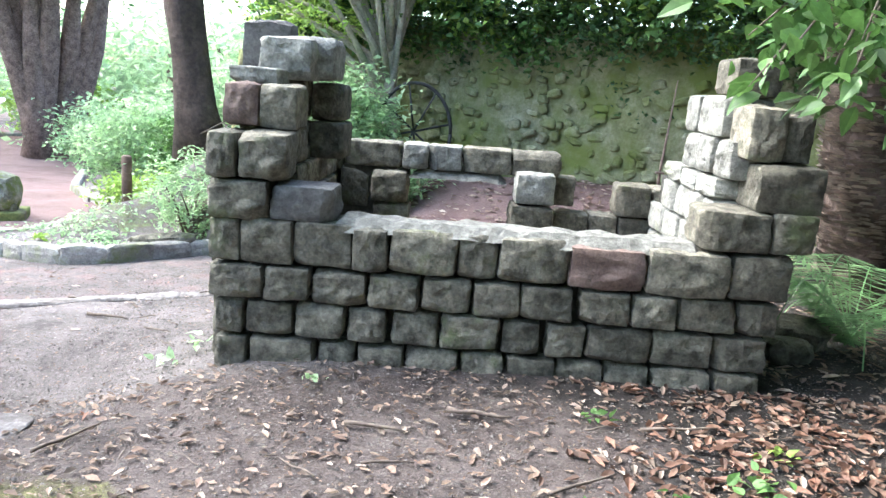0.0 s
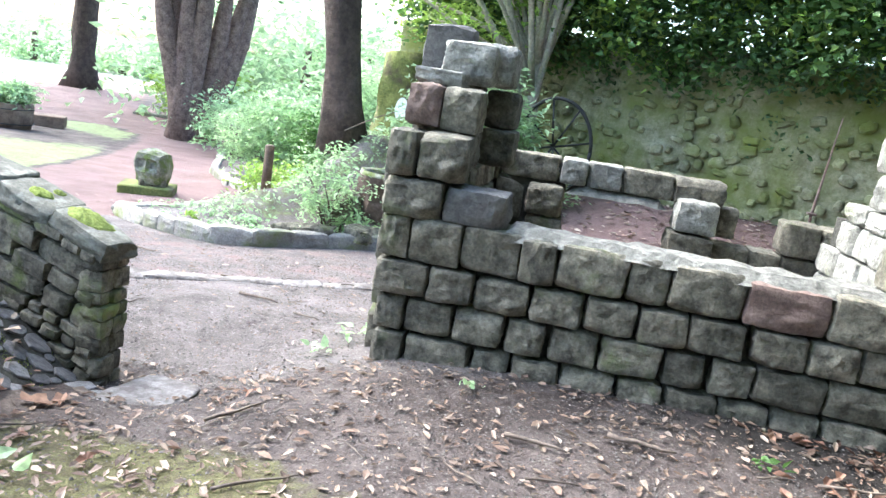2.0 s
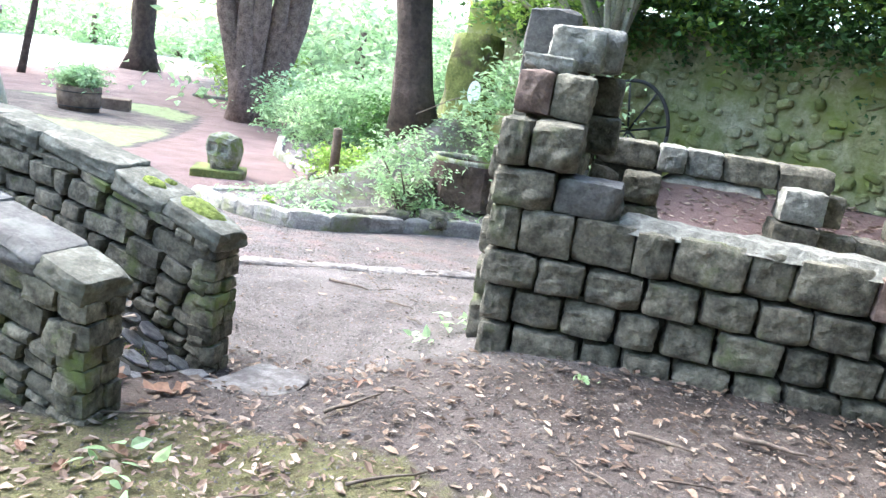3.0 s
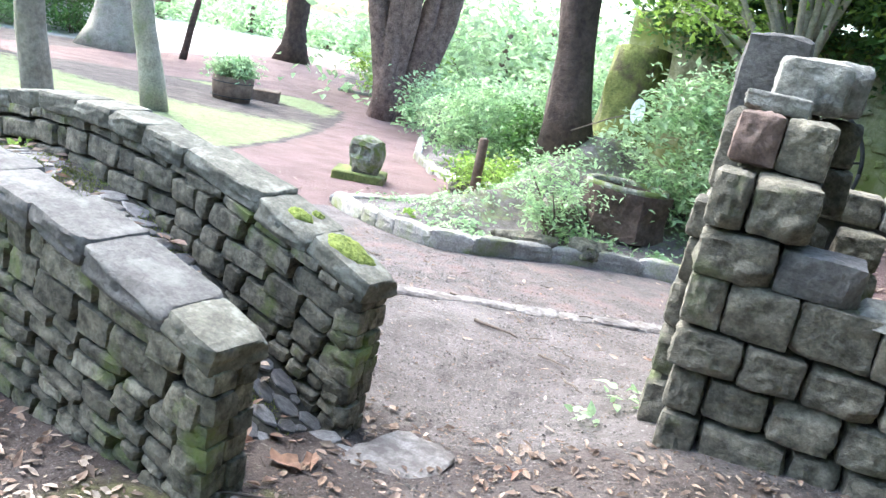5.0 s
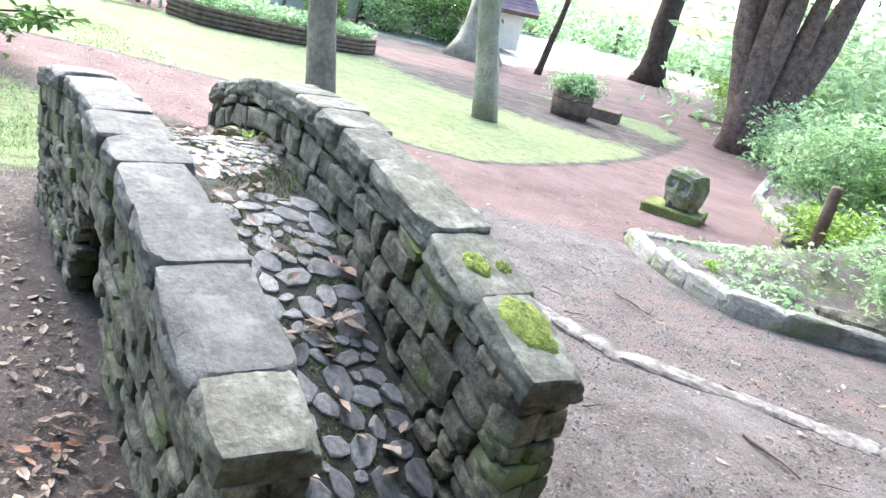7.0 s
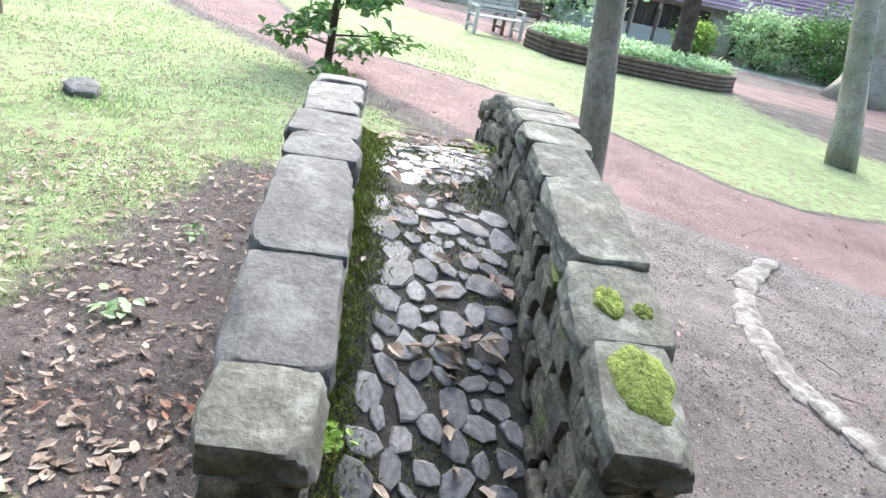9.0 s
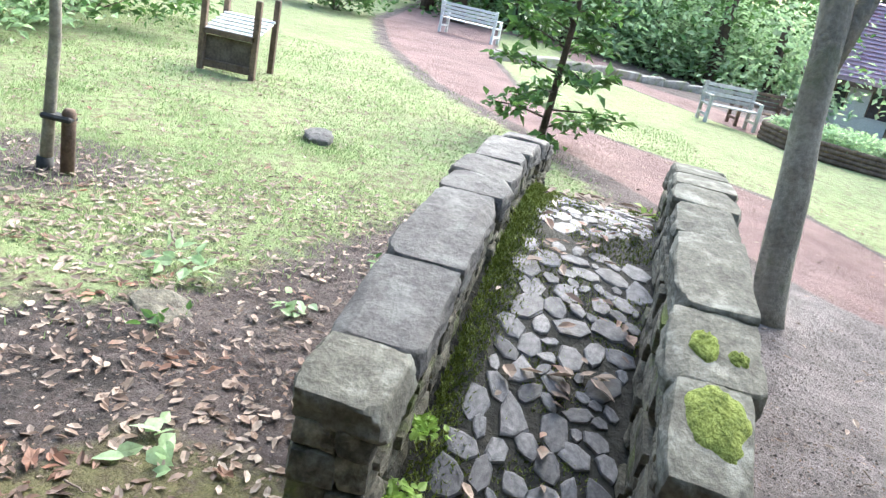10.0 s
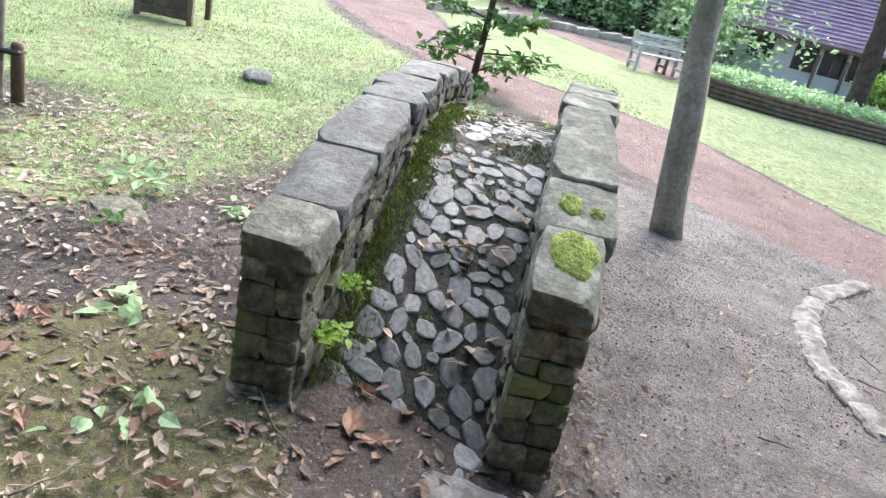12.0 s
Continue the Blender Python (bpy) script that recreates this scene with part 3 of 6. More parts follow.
def under(x):
    """Underside of the bridge: the ground, or the arch over the dry channel."""
    base = bridge_ground(x) - 0.2
    u = (x + 4.15) / 0.4
    return base if abs(u) >= 1 else base + 0.76 * math.sqrt(1 - u * u)


def loft(y_a, y_b, top, x0, x1, n=90):
    """A solid between two lines along the bridge, from the underside up to top(x)."""
    verts, faces = [], []
    for i in range(n + 1):
        x = x0 + (x1 - x0) * i / n
        a, b, z0, z1 = y_a(x), y_b(x), under(x), top(x)
        verts += [(x, a, z0), (x, b, z0), (x, b, z1), (x, a, z1)]
    for i in range(n):
        k = 4 * i
        for s in range(4):
            faces.append((k + s, k + (s + 1) % 4, k + 4 + (s + 1) % 4, k + 4 + s))
    faces += [(0, 1, 2, 3), (4 * n + 3, 4 * n + 2, 4 * n + 1, 4 * n)]
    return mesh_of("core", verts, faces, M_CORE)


RUBBLE = blocks_of("stone", M_RUBBLE, 20, 6, 0.07, 0.07, 4)
COPINGS = blocks_of("coping_stone", M_COPING, 8, 12, 0.06, 0.09, 5)
COPINGS_DARK = blocks_of("coping_stone", M_COPING_DARK, 8, 12, 0.06, 0.08, 5)
WIDE = 0.2
CAP = 0.085


def face_stones(parent, line, top, x0, x1, side, dense=1.0):
    """Rubble courses that follow the slope of the wall, on the face given by side (-1: towards the front)."""
    z_off = 0.0
    rows = []
    while z_off < 1.15:
        h = rng.choice((0.035, 0.05, 0.065, 0.085, 0.11))
        rows.append((z_off, h))
        z_off += h + 0.013
    for z_off, h in rows:
        x = x0 - 0.012
        while x > x1 + 0.03:
            w = min(rng.uniform(0.07, 0.17 + 1.3 * h) * dense, x - x1 - 0.005)
            xc = x - w / 2
            z = top(xc) - CAP - z_off - h / 2
            slope = math.degrees(math.atan2(top(xc + 0.02) - top(xc - 0.02), 0.04))
            turn = math.degrees(math.atan2(line(xc + 0.02) - line(xc - 0.02), 0.04))
            if z - h / 2 > under(xc) - 0.02 and z > bridge_ground(xc) - 0.1:
                piece("stone", rng.choice(RUBBLE), parent, (xc, line(xc) - side * 0.04 + side * rng.uniform(-0.016, 0.016), z + rng.uniform(-0.006, 0.006)),
                      (w * rng.uniform(0.94, 1.04), 0.1, h * rng.uniform(0.86, 1.04)), turn + rng.uniform(-4, 4), -slope * 0.8 + rng.uniform(-6, 6), rng.uniform(-6, 6))
            x -= w + 0.013


def end_stones(parent, x, ya, yb, z0, z1, facing):
    z = z0
    while z < z1 - 0.03:
        h = min(rng.uniform(0.055, 0.11), z1 - z)
        cut = rng.uniform(0.35, 0.65)
        for a, b in ((ya, ya + (yb - ya) * cut), (ya + (yb - ya) * cut, yb)):
            piece("stone", rng.choice(RUBBLE), parent, (x - facing * 0.035 + rng.uniform(-0.01, 0.015), (a + b) / 2, z + h / 2), (0.12, (b - a) * 1.02, h * 0.98), rng.uniform(-3, 3), rng.uniform(-3, 3), rng.uniform(-3, 3))
        z += h + 0.006


def copings(parent, cuts, line_mid, top, meshes, first=None):
    for k, (a, b) in enumerate(zip(cuts[:-1], cuts[1:])):
        xc = (a + b) / 2
        slope = math.degrees(math.atan2(top(a) - top(b), a - b))
        turn = math.degrees(math.atan2(line_mid(a) - line_mid(b), a - b))
        length = math.hypot(a - b, top(a) - top(b))
        mesh = first if (first and k == 0) else meshes[k % len(meshes)]
        piece("coping_stone", mesh, parent, (xc, line_mid(xc) + rng.uniform(-0.008, 0.008), top(xc) - 0.045 + rng.uniform(-0.006, 0.01)), (length + 0.006, WIDE + rng.uniform(0.02, 0.06), 0.1), turn + rng.uniform(-1.5, 1.5), -slope + rng.uniform(-1.8, 1.8), rng.uniform(-2, 2))


bridge = thing("footbridge", (-4.2, 3.1, gz(-4.2, 3.1)), "small hump-backed rubble stone footbridge with mossy coping", "bridge")
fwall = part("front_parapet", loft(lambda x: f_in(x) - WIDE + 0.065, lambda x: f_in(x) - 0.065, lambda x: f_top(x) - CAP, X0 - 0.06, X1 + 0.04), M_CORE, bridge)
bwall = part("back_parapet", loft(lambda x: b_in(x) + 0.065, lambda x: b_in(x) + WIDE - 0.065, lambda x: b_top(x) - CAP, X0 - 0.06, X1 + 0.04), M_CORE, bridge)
deck = part("deck", loft(lambda x: f_in(x) - 0.04, lambda x: b_in(x) + 0.04, lambda x: deck_z(x), -2.42, -6.0), M_GROUND, bridge)
face_stones(fwall, lambda x: f_in(x) - WIDE, f_top, X0, X1, -1)
face_stones(fwall, f_in, f_top, X0, X1, 1)
face_stones(bwall, b_in, b_top, X0, X1, -1)
face_stones(bwall, lambda x: b_in(x) + WIDE, b_top, X0, X1, 1, 1.3)
end_stones(fwall, X0, f_in(X0) - WIDE, f_in(X0), gz(X0, 2.5) - 0.06, f_top(X0) - CAP, 1)
end_stones(bwall, X0, b_in(X0), b_in(X0) + WIDE, gz(X0, 3.4) - 0.14, b_top(X0) - CAP, 1)
end_stones(fwall, X1, f_in(X1) - WIDE, f_in(X1), gz(X1, 3.0) - 0.06, f_top(X1) - CAP, -1)
end_stones(bwall, X1, b_in(X1), b_in(X1) + WIDE, gz(X1, 4.0) - 0.06, b_top(X1) - CAP, -1)
copings(fwall, [-2.44, -2.66, -3.06, -3.36, -3.66, -3.9, -4.2, -4.44, -4.76, -5.02, -5.34, -5.66, -5.98], lambda x: f_in(x) - WIDE / 2, f_top, COPINGS_DARK, COPINGS[0])
copings(bwall, [-2.42, -2.74, -3.03, -3.5, -3.78, -4.02, -4.3, -4.62, -4.95, -5.3, -5.65, -5.98], lambda x: b_in(x) + WIDE / 2, b_top, COPINGS)


def moss_pad(name, cx, cy, rx, ry, top, parent, turn=0.0, high=0.022, seed=0):
    """A cushion of moss with a ragged edge, lying on top(x, y)."""
    verts, faces = [], []
    rings, segs = 9, 36
    for r in range(rings + 1):
        for s in range(segs):
            a = 2 * math.pi * s / segs
            k = r / rings * (1 + 0.28 * noise.noise((math.cos(a) * 1.6, math.sin(a) * 1.6, seed)))
            x, y = cx + math.cos(a) * rx * k, cy + math.sin(a) * ry * k
            dome = high * (1 - (r / rings) ** 3) + 0.009 * noise.noise((x * 70, y * 70, seed)) + 0.006 * noise.noise((x * 160, y * 160, seed))
            verts.append((x, y, top(x, y) + (dome if r < rings else -0.012)))
    for r in range(rings):
        for s in range(segs):
            a, b = r * segs + s, r * segs + (s + 1) % segs
            faces.append((a, b, b + segs, a + segs))
    return part(name, mesh_of(name, verts, faces, M_MOSS, flat=False), M_MOSS, parent, "bright green moss cushion")


moss_pad("moss", -2.60, b_in(-2.6) + 0.10, 0.12, 0.088, lambda x, y: b_top(x) + 0.004, bwall, high=0.03, seed=2)
moss_pad("moss", -2.86, b_in(-2.86) + 0.07, 0.065, 0.04, lambda x, y: b_top(x) + 0.01, bwall, high=0.012, seed=5)
moss_pad("moss", -2.83, b_in(-2.86) + 0.16, 0.035, 0.03, lambda x, y: b_top(x) + 0.01, bwall, high=0.01, seed=8)


def cobble_mesh(seed):
    r = random.Random(seed)
    n = r.choice((6, 6, 7, 8))
    verts, faces = [], []
    rad = [r.uniform(0.38, 0.58) for _ in range(n)]
    for z, k in ((-0.5, 0.97), (0.30, 1.0), (0.46, 0.92), (0.5, 0.74)):
        for i in range(n):
            a = 2 * math.pi * (i + r.uniform(-0.12, 0.12)) / n
            verts.append((rad[i] * k * math.cos(a), rad[i] * k * math.sin(a), z + r.uniform(-0.04, 0.04)))
    for q in range(3):
        for i in range(n):
            j = (i + 1) % n
            faces.append((q * n + i, q * n + j, q * n + n + j, q * n + n + i))
    faces.append(tuple(3 * n + i for i in range(n)))
    return mesh_of("cobble", verts, faces, M_COBBLE)


COBBLES = [cobble_mesh(s) for s in range(20)]


def cobble_deck():
    """Flat worn cobbles bedded in soil: large ones at the near foot, fewer and lower towards the crown."""
    placed = []
    r = random.Random(21)
    for tries in range(14000):
        x = r.uniform(-5.7, -2.3)
        lo = f_in(x) + (0.14 if x < -2.75 else 0.04) + 0.04 * math.sin(x * 5)
        y = r.uniform(f_in(x) + 0.05, b_in(x) - 0.05)
        if y < lo or (x < -3.7 and noise.noise((x * 2.3, y * 2.3, 6)) > 0.15):
            continue
        s = r.choice((0.085, 0.10, 0.115, 0.13)) if tries < 4000 else r.uniform(0.045, 0.075)
        if all((x - a) ** 2 + (y - b) ** 2 > (0.44 * (s + t)) ** 2 for a, b, t in placed):
            placed.append((x, y, s))
    for x, y, s in sorted(placed, key=lambda q: -q[0])[:300]:
        slope = math.degrees(math.atan2(deck_z(x + 0.03) - deck_z(x - 0.03), 0.06))
        ob = piece("cobble", r.choice(COBBLES), deck, (0, 0, 0), (1, 1, 1))
        sink = 0.009 + (0.004 if x < -3.6 else 0.0)
        ob.matrix_basis = (Matrix.Translation((x, y, deck_z(x) - sink)) @ Matrix.Rotation(radians(-slope + r.uniform(-5, 5)), 4, "Y") @ Matrix.Rotation(radians(r.uniform(-5, 5)), 4, "X")
                           @ Matrix.Rotation(r.gauss(0.5, 0.6), 4, "Z") @ Matrix.Diagonal((s * r.uniform(1.15, 1.5), s * r.uniform(0.8, 1.05), 0.036, 1)))


cobble_deck()


# ---- kerbs and edgings ----
EDGINGS = blocks_of("kerb_stone", M_FLAG, 6, 8, 0.14, 0.3, 3)
KERBS = blocks_of("kerb_stone", M_KERB, 8, 8, 0.10, 0.2, 3)


def kerb_line(name, pts, label, high, wide, length=(0.45, 0.8), lift=0.0, stones=None):
    ob = thing(name, (*pts[0], gz(*pts[0])), label, "kerb", kind="structure")
    r = random.Random(len(pts) * 13)
    for a, b in zip(pts[:-1], pts[1:]):
        a, b = Vector(a), Vector(b)
        full = (b - a).length
        n = max(1, round(full / r.uniform(*length)))
        for i in range(n):
            c = a.lerp(b, (i + 0.5) / n)
            piece("kerb_stone", r.choice(stones or KERBS), ob, (c.x, c.y, gz(c.x, c.y) + lift + high * 0.22 + r.uniform(-0.01, 0.012)),
                  (full / n * 1.02, wide * r.uniform(0.85, 1.15), high), math.degrees(math.atan2(b.y - a.y, b.x - a.x)) + r.uniform(-4, 4), r.uniform(-2, 2), r.uniform(-3, 3))
    return ob


kerb_line("kerb", KERB_A, "low mossy stone kerb round the planted bed", 0.19, 0.12, (0.3, 0.6), 0.02)
kerb_line("kerb", KERB_A_BACK, "low worn stone kerb beside the red gravel path", 0.16, 0.13)
kerb_line("kerb", KERB_B, "low dark stone kerb round the shrub bed", 0.2, 0.14, (0.6, 1.1))
kerb_line("edging", KERB_FLUSH, "mossy flat stone edging nearly level with the soil", 0.07, 0.14, (0.2, 0.45), -0.03, EDGINGS)


def rock(at, size, material=None, label="rough grey rock lying in the planted bed", turn=0.0, name="rock", seed=3):
    ob = new(name, block_mesh(name, material or M_RUBBLE, 5, 0.16, 0.5, seed))
    ob.matrix_basis = pose(*at, rng.uniform(-8, 8), rng.uniform(-8, 8), turn) @ Matrix.Diagonal((*size, 1))
    return tagged(ob, label, "rock")


for k, (x, y, sx, sy, sz) in enumerate(((-3.0, 7.65, 0.55, 0.2, 0.14), (-2.9, 8.5, 0.5, 0.35, 0.3), (-2.45, 7.95, 0.4, 0.3, 0.16), (-4.9, 12.3, 0.6, 0.4, 0.35), (-5.6, 12.9, 0.45, 0.4, 0.3), (-4.2, 10.9, 0.5, 0.35, 0.3), (-8.3, 18.2, 0.7, 0.5, 0.35), (-5.0, 11.0, 0.3, 0.3, 0.2))):
    rock((x, y, gz(x, y) + sz * 0.25), (sx, sy, sz), turn=rng.uniform(0, 90), seed=k + 2)
rock((1.84, 4.45, gz(1.84, 4.45) + 0.07), (0.24, 0.2, 0.13), M_STONE, "dark fallen stone beside the ruined wall", 12, "fallen_stone", 21)
rock((2.02, 4.8, gz(2.02, 4.8) + 0.1), (0.36, 0.24, 0.17), M_STONE, "dark flat fallen stone beside the ruined wall", -8, "fallen_stone", 22)
rock((-7.8, 1.15, gz(-7.8, 1.15) + 0.04), (0.34, 0.22, 0.10), M_SLATE, "dark stone lying on the lawn", 20, "lawn_stone", 23)
rock((-3.75, 1.55, gz(-3.75, 1.55) - 0.015), (0.28, 0.2, 0.07), M_STONE, "flat mossy stone sunk in the lawn edge", 40, "lawn_stone", 24)

slab = new("flagstone", block_mesh("flagstone", M_FLAG, 8, 0.09, 0.2, 31))
slab.matrix_basis = pose(-2.15, 3.22, gz(-2.15, 3.22) - 0.012, 2, -2, -12) @ Matrix.Diagonal((0.33, 0.50, 0.06, 1))
tagged(slab, "pale worn flagstone in the soil at the bridge end", "flagstone")


# ---- foliage ----
def leaf_mesh(name, points, size, material, r, flat=0.6, aspect=0.5):
    """Many small folded leaves, one at each point, facing about upwards."""
    p = np.array(points, float)
    n = len(p)
    g = np.random.RandomState(r.randint(0, 10 ** 6))
    d = g.normal(size=(n, 3))
    d[:, 2] *= 0.5
    d /= np.linalg.norm(d, axis=1)[:, None]
    up = g.normal(size=(n, 3)) * flat + np.array([0, 0, 1.0])
    side = np.cross(d, up)
    side /= np.linalg.norm(side, axis=1)[:, None] + 1e-9
    nrm = np.cross(side, d)
    s = size * g.uniform(0.6, 1.35, n)[:, None]
    w = s * aspect * 0.5
    a, b = p, p + d * s - nrm * s * 0.12
    mid = p + d * s * 0.45
    v = np.stack([a, mid - side * w + nrm * w * 0.35, b, mid + side * w + nrm * w * 0.35], 1).reshape(-1, 3)
    i = np.arange(n)[:, None] * 4
    f = np.concatenate([i + np.array([0, 1, 2]), i + np.array([0, 2, 3])])
    return mesh_of(name, v.tolist(), f.tolist(), material)


def clump_points(r, centre, radii, clumps, per, spread_by, hollow=0.55):
    g = np.random.RandomState(r.randint(0, 10 ** 6))
    d = g.normal(size=(clumps, 3))
    d /= np.linalg.norm(d, axis=1)[:, None]
    c = np.array(centre) + d * np.array(radii) * (hollow + (1 - hollow) * g.uniform(0, 1, clumps) ** 0.5)[:, None]
    sizes = g.uniform(0.5, 1.4, clumps) * spread_by
    return np.concatenate([c[k] + g.normal(size=(per, 3)) * sizes[k] * np.array([1, 1, 0.55]) for k in range(clumps)]), c


def tube(bm, pts, radii, sides=8, wobble=0.0, seed=0):
    rings = []
    for k, (p, rad) in enumerate(zip(pts, radii)):
        p = Vector(p)
        d = (Vector(pts[min(k + 1, len(pts) - 1)]) - Vector(pts[max(k - 1, 0)])).normalized()
        u = d.orthogonal().normalized()
        if k and rings:
            u = (last_u - d * last_u.dot(d)).normalized()
        last_u = u
        v = d.cross(u)
        ring = []
        for i in range(sides):
            a = 2 * math.pi * i / sides
            q = rad * (1 + wobble * noise.noise((math.cos(a) * 2 + seed, math.sin(a) * 2, p.z * 1.2)))
            ring.append(bm.verts.new(p + (u * math.cos(a) + v * math.sin(a)) * q))
        rings.append(ring)
    for a, b in zip(rings[:-1], rings[1:]):
        for i in range(sides):
            bm.faces.new((a[i], a[(i + 1) % sides], b[(i + 1) % sides], b[i]))
    bm.faces.new(rings[-1])
    bm.faces.new(rings[0][::-1])


def smooth_mesh(name, bm, material):
    me = bpy.data.meshes.new(name)
    bm.to_mesh(me)
    bm.free()
    me.materials.append(material)
    me.polygons.foreach_set("use_smooth", [True] * len(me.polygons))
    return me


def trunk_mesh(x, y, z, top, r0, r1, lean=(0, 0), flare=1.5, limbs=(), sides=14, wobble=0.35, material=None, seed=0):
    bm = bmesh.new()
    pts, rad = [], []
    for k in range(13):
        t = k / 12
        pts.append((x + lean[0] * t + 0.008 * math.sin(k * 1.7 + seed), y + lean[1] * t + 0.008 * math.cos(k * 1.3 + seed), z - 0.1 + (top - z + 0.1) * t))
        rad.append((r0 + (r1 - r0) * t) * (1 + (flare - 1) * math.exp(-t * 14)))
    tube(bm, pts, rad, sides, wobble, seed)
    for a, b, ra, rb in limbs:
        a, b = Vector(a), Vector(b)
        mids = [a.lerp(b, t) + Vector((0, 0, 0.12 * math.sin(t * math.pi) * (b - a).length)) * 0.6 for t in (0, 0.2, 0.4, 0.6, 0.8, 1)]
        tube(bm, mids, [ra + (rb - ra) * t for t in (0, 0.2, 0.4, 0.6, 0.8, 1)], 7, 0.2, seed)
    return smooth_mesh("trunk", bm, material or M_BARK)


def tree(name, label, x, y, top, r0, r1, bark, leaf, crowns, lean=(0, 0), flare=1.5, size=0.12, limbs=(), seed=0, wobble=0.35, z=None):
    """crowns: rows of centre, radii, clumps, leaves a clump, clump size."""
    r = random.Random(seed + 100)
    z = gz(x, y) if z is None else z
    ob = thing(name, (x, y, z), label, "tree")
    all_limbs, pts = list(limbs), []
    for centre, radii, clumps, per, spread_by in crowns:
        p, c = clump_points(r, centre, radii, clumps, per, spread_by)
        pts.append(p)
        for k in range(0, len(c), max(1, len(c) // 9)):
            f = r.uniform(0.55, 0.95)
            start = (x + lean[0] * f, y + lean[1] * f, z + (top - z) * f)
            all_limbs.append((start, tuple(c[k]), r1 * 0.55, 0.015))
    part("trunk", trunk_mesh(x, y, z, top, r0, r1, lean, flare, all_limbs, material=bark, seed=seed, wobble=wobble), bark, ob)
    if pts:
        part("crown", leaf_mesh("crown", np.concatenate(pts), size, leaf, r), leaf, ob)
    return ob


def shrub(name, label, x, y, z, radii, clumps, per, spread_by, size, leaf, seed, stems=7, up=1.0, aspect=0.5, flat=0.6):
    r = random.Random(seed)
    ob = thing(name, (x, y, z), label, "shrub")
    p, c = clump_points(r, (x, y, z + radii[2] * up), radii, clumps, per, spread_by, 0.3)
    bm = bmesh.new()
    for k in range(stems):
        e = Vector(c[k * len(c) // stems])
        a = Vector((x + r.uniform(-0.08, 0.08), y + r.uniform(-0.08, 0.08), z - 0.05))
        tube(bm, [a, a.lerp(e, 0.5) + Vector((0, 0, 0.08)), e], [0.016, 0.011, 0.004], 5)
    part("stem", smooth_mesh("stem", bm, M_TWIG), M_TWIG, ob, "thin brown stems")
    part("foliage", leaf_mesh("foliage", p[p[:, 2] > z], size, leaf, r, flat, aspect), leaf, ob)
    return ob


# near trees
tree("tree", "slender grey-barked tree beside the bridge", -5.98, 4.86, 2.4, 0.115, 0.088, M_BARK_GREY, M_LEAF,
     [((-6.4, 5.0, 6.0), (2.0, 1.9, 1.2), 36, 36, 0.4)], (-0.05, -0.36), 1.25, 0.14,
     [((-6.0, 4.66, 1.3), (-6.4, 5.3, 3.2), 0.075, 0.05), ((-6.02, 4.52, 2.2), (-5.8, 4.1, 4.2), 0.08, 0.04)], 1, 0.2)
tree("tree", "dark brown deeply barked tree in the raised bed", -3.3, 9.7, 7.5, 0.235, 0.16, M_BARK, M_LEAF_DARK,
     [((-3.9, 10.2, 6.6), (2.4, 2.4, 1.3), 40, 50, 0.45)], (-0.9, -0.2), 1.5, 0.15, seed=2)
tree("tree", "many-stemmed young tree against the boundary wall", -1.05, 10.3, 1.9, 0.11, 0.09, M_BARK_GREY, M_LEAF_YELLOW,
     [((-1.4, 10.0, 3.6), (1.3, 1.2, 1.0), 50, 60, 0.3), ((-2.0, 10.4, 2.5), (0.9, 0.7, 0.6), 24, 50, 0.3)], (-0.05, 0), 1.2, 0.11,
     [((-1.08, 10.3, 1.75), (-1.5, 10.2, 4.2), 0.05, 0.03), ((-1.08, 10.3, 1.8), (-0.7, 10.2, 4.4), 0.06, 0.03), ((-1.08, 10.3, 1.8), (-1.1, 10.3, 4.5), 0.055, 0.03), ((-1.08, 10.3, 1.8), (-0.25, 10.1, 4.0), 0.05, 0.025)], 3)
tree("tree", "grey-barked tree on the mown lawn island", -11.2, 11.5, 6.0, 0.19, 0.15, M_BARK_GREY, M_LEAF,
     [((-11.2, 11.5, 7.2), (3.2, 3.0, 2.0), 80, 40, 0.5)], (-0.9, -1.0), 1.3, 0.18, seed=4)
tree("tree", "large old tree with a flared trunk on the lawn", -23.6, 22.2, 7.0, 0.62, 0.45, M_BARK_GREY, M_LEAF,
     [((-23.6, 22.2, 9.0), (6, 6, 3.5), 110, 45, 0.9)], (0.3, 0.3), 2.0, 0.32, seed=5)
tree("tree", "tall tree with pale patchy bark beside the far path", -23.5, 33.5, 9.0, 0.55, 0.4, M_BARK, M_LEAF,
     [((-23.5, 33.5, 8.5), (6, 6, 4.0), 120, 45, 0.9), ((-25.0, 32.0, 4.0), (3.0, 3, 1.2), 40, 45, 0.6)], (0.2, 0.0), 1.6, 0.32, seed=6)
tree("tree", "thin leaning tree on the lawn", -21.8, 24.0, 5.0, 0.13, 0.08, M_BARK, M_LEAF, [((-21.0, 24.5, 6.0), (2.2, 2.0, 1.4), 40, 40, 0.5)], (1.0, 0.4), 1.2, 0.25, seed=7)
tree("tree", "tall tree beside the round flower bed", -19.6, 13.0, 5.0, 0.24, 0.17, M_BARK, M_LEAF, [((-19.6, 13.2, 4.6), (3.2, 3.4, 1.6), 80, 45, 0.55)], (0.0, -0.3), 1.3, 0.2, seed=8)

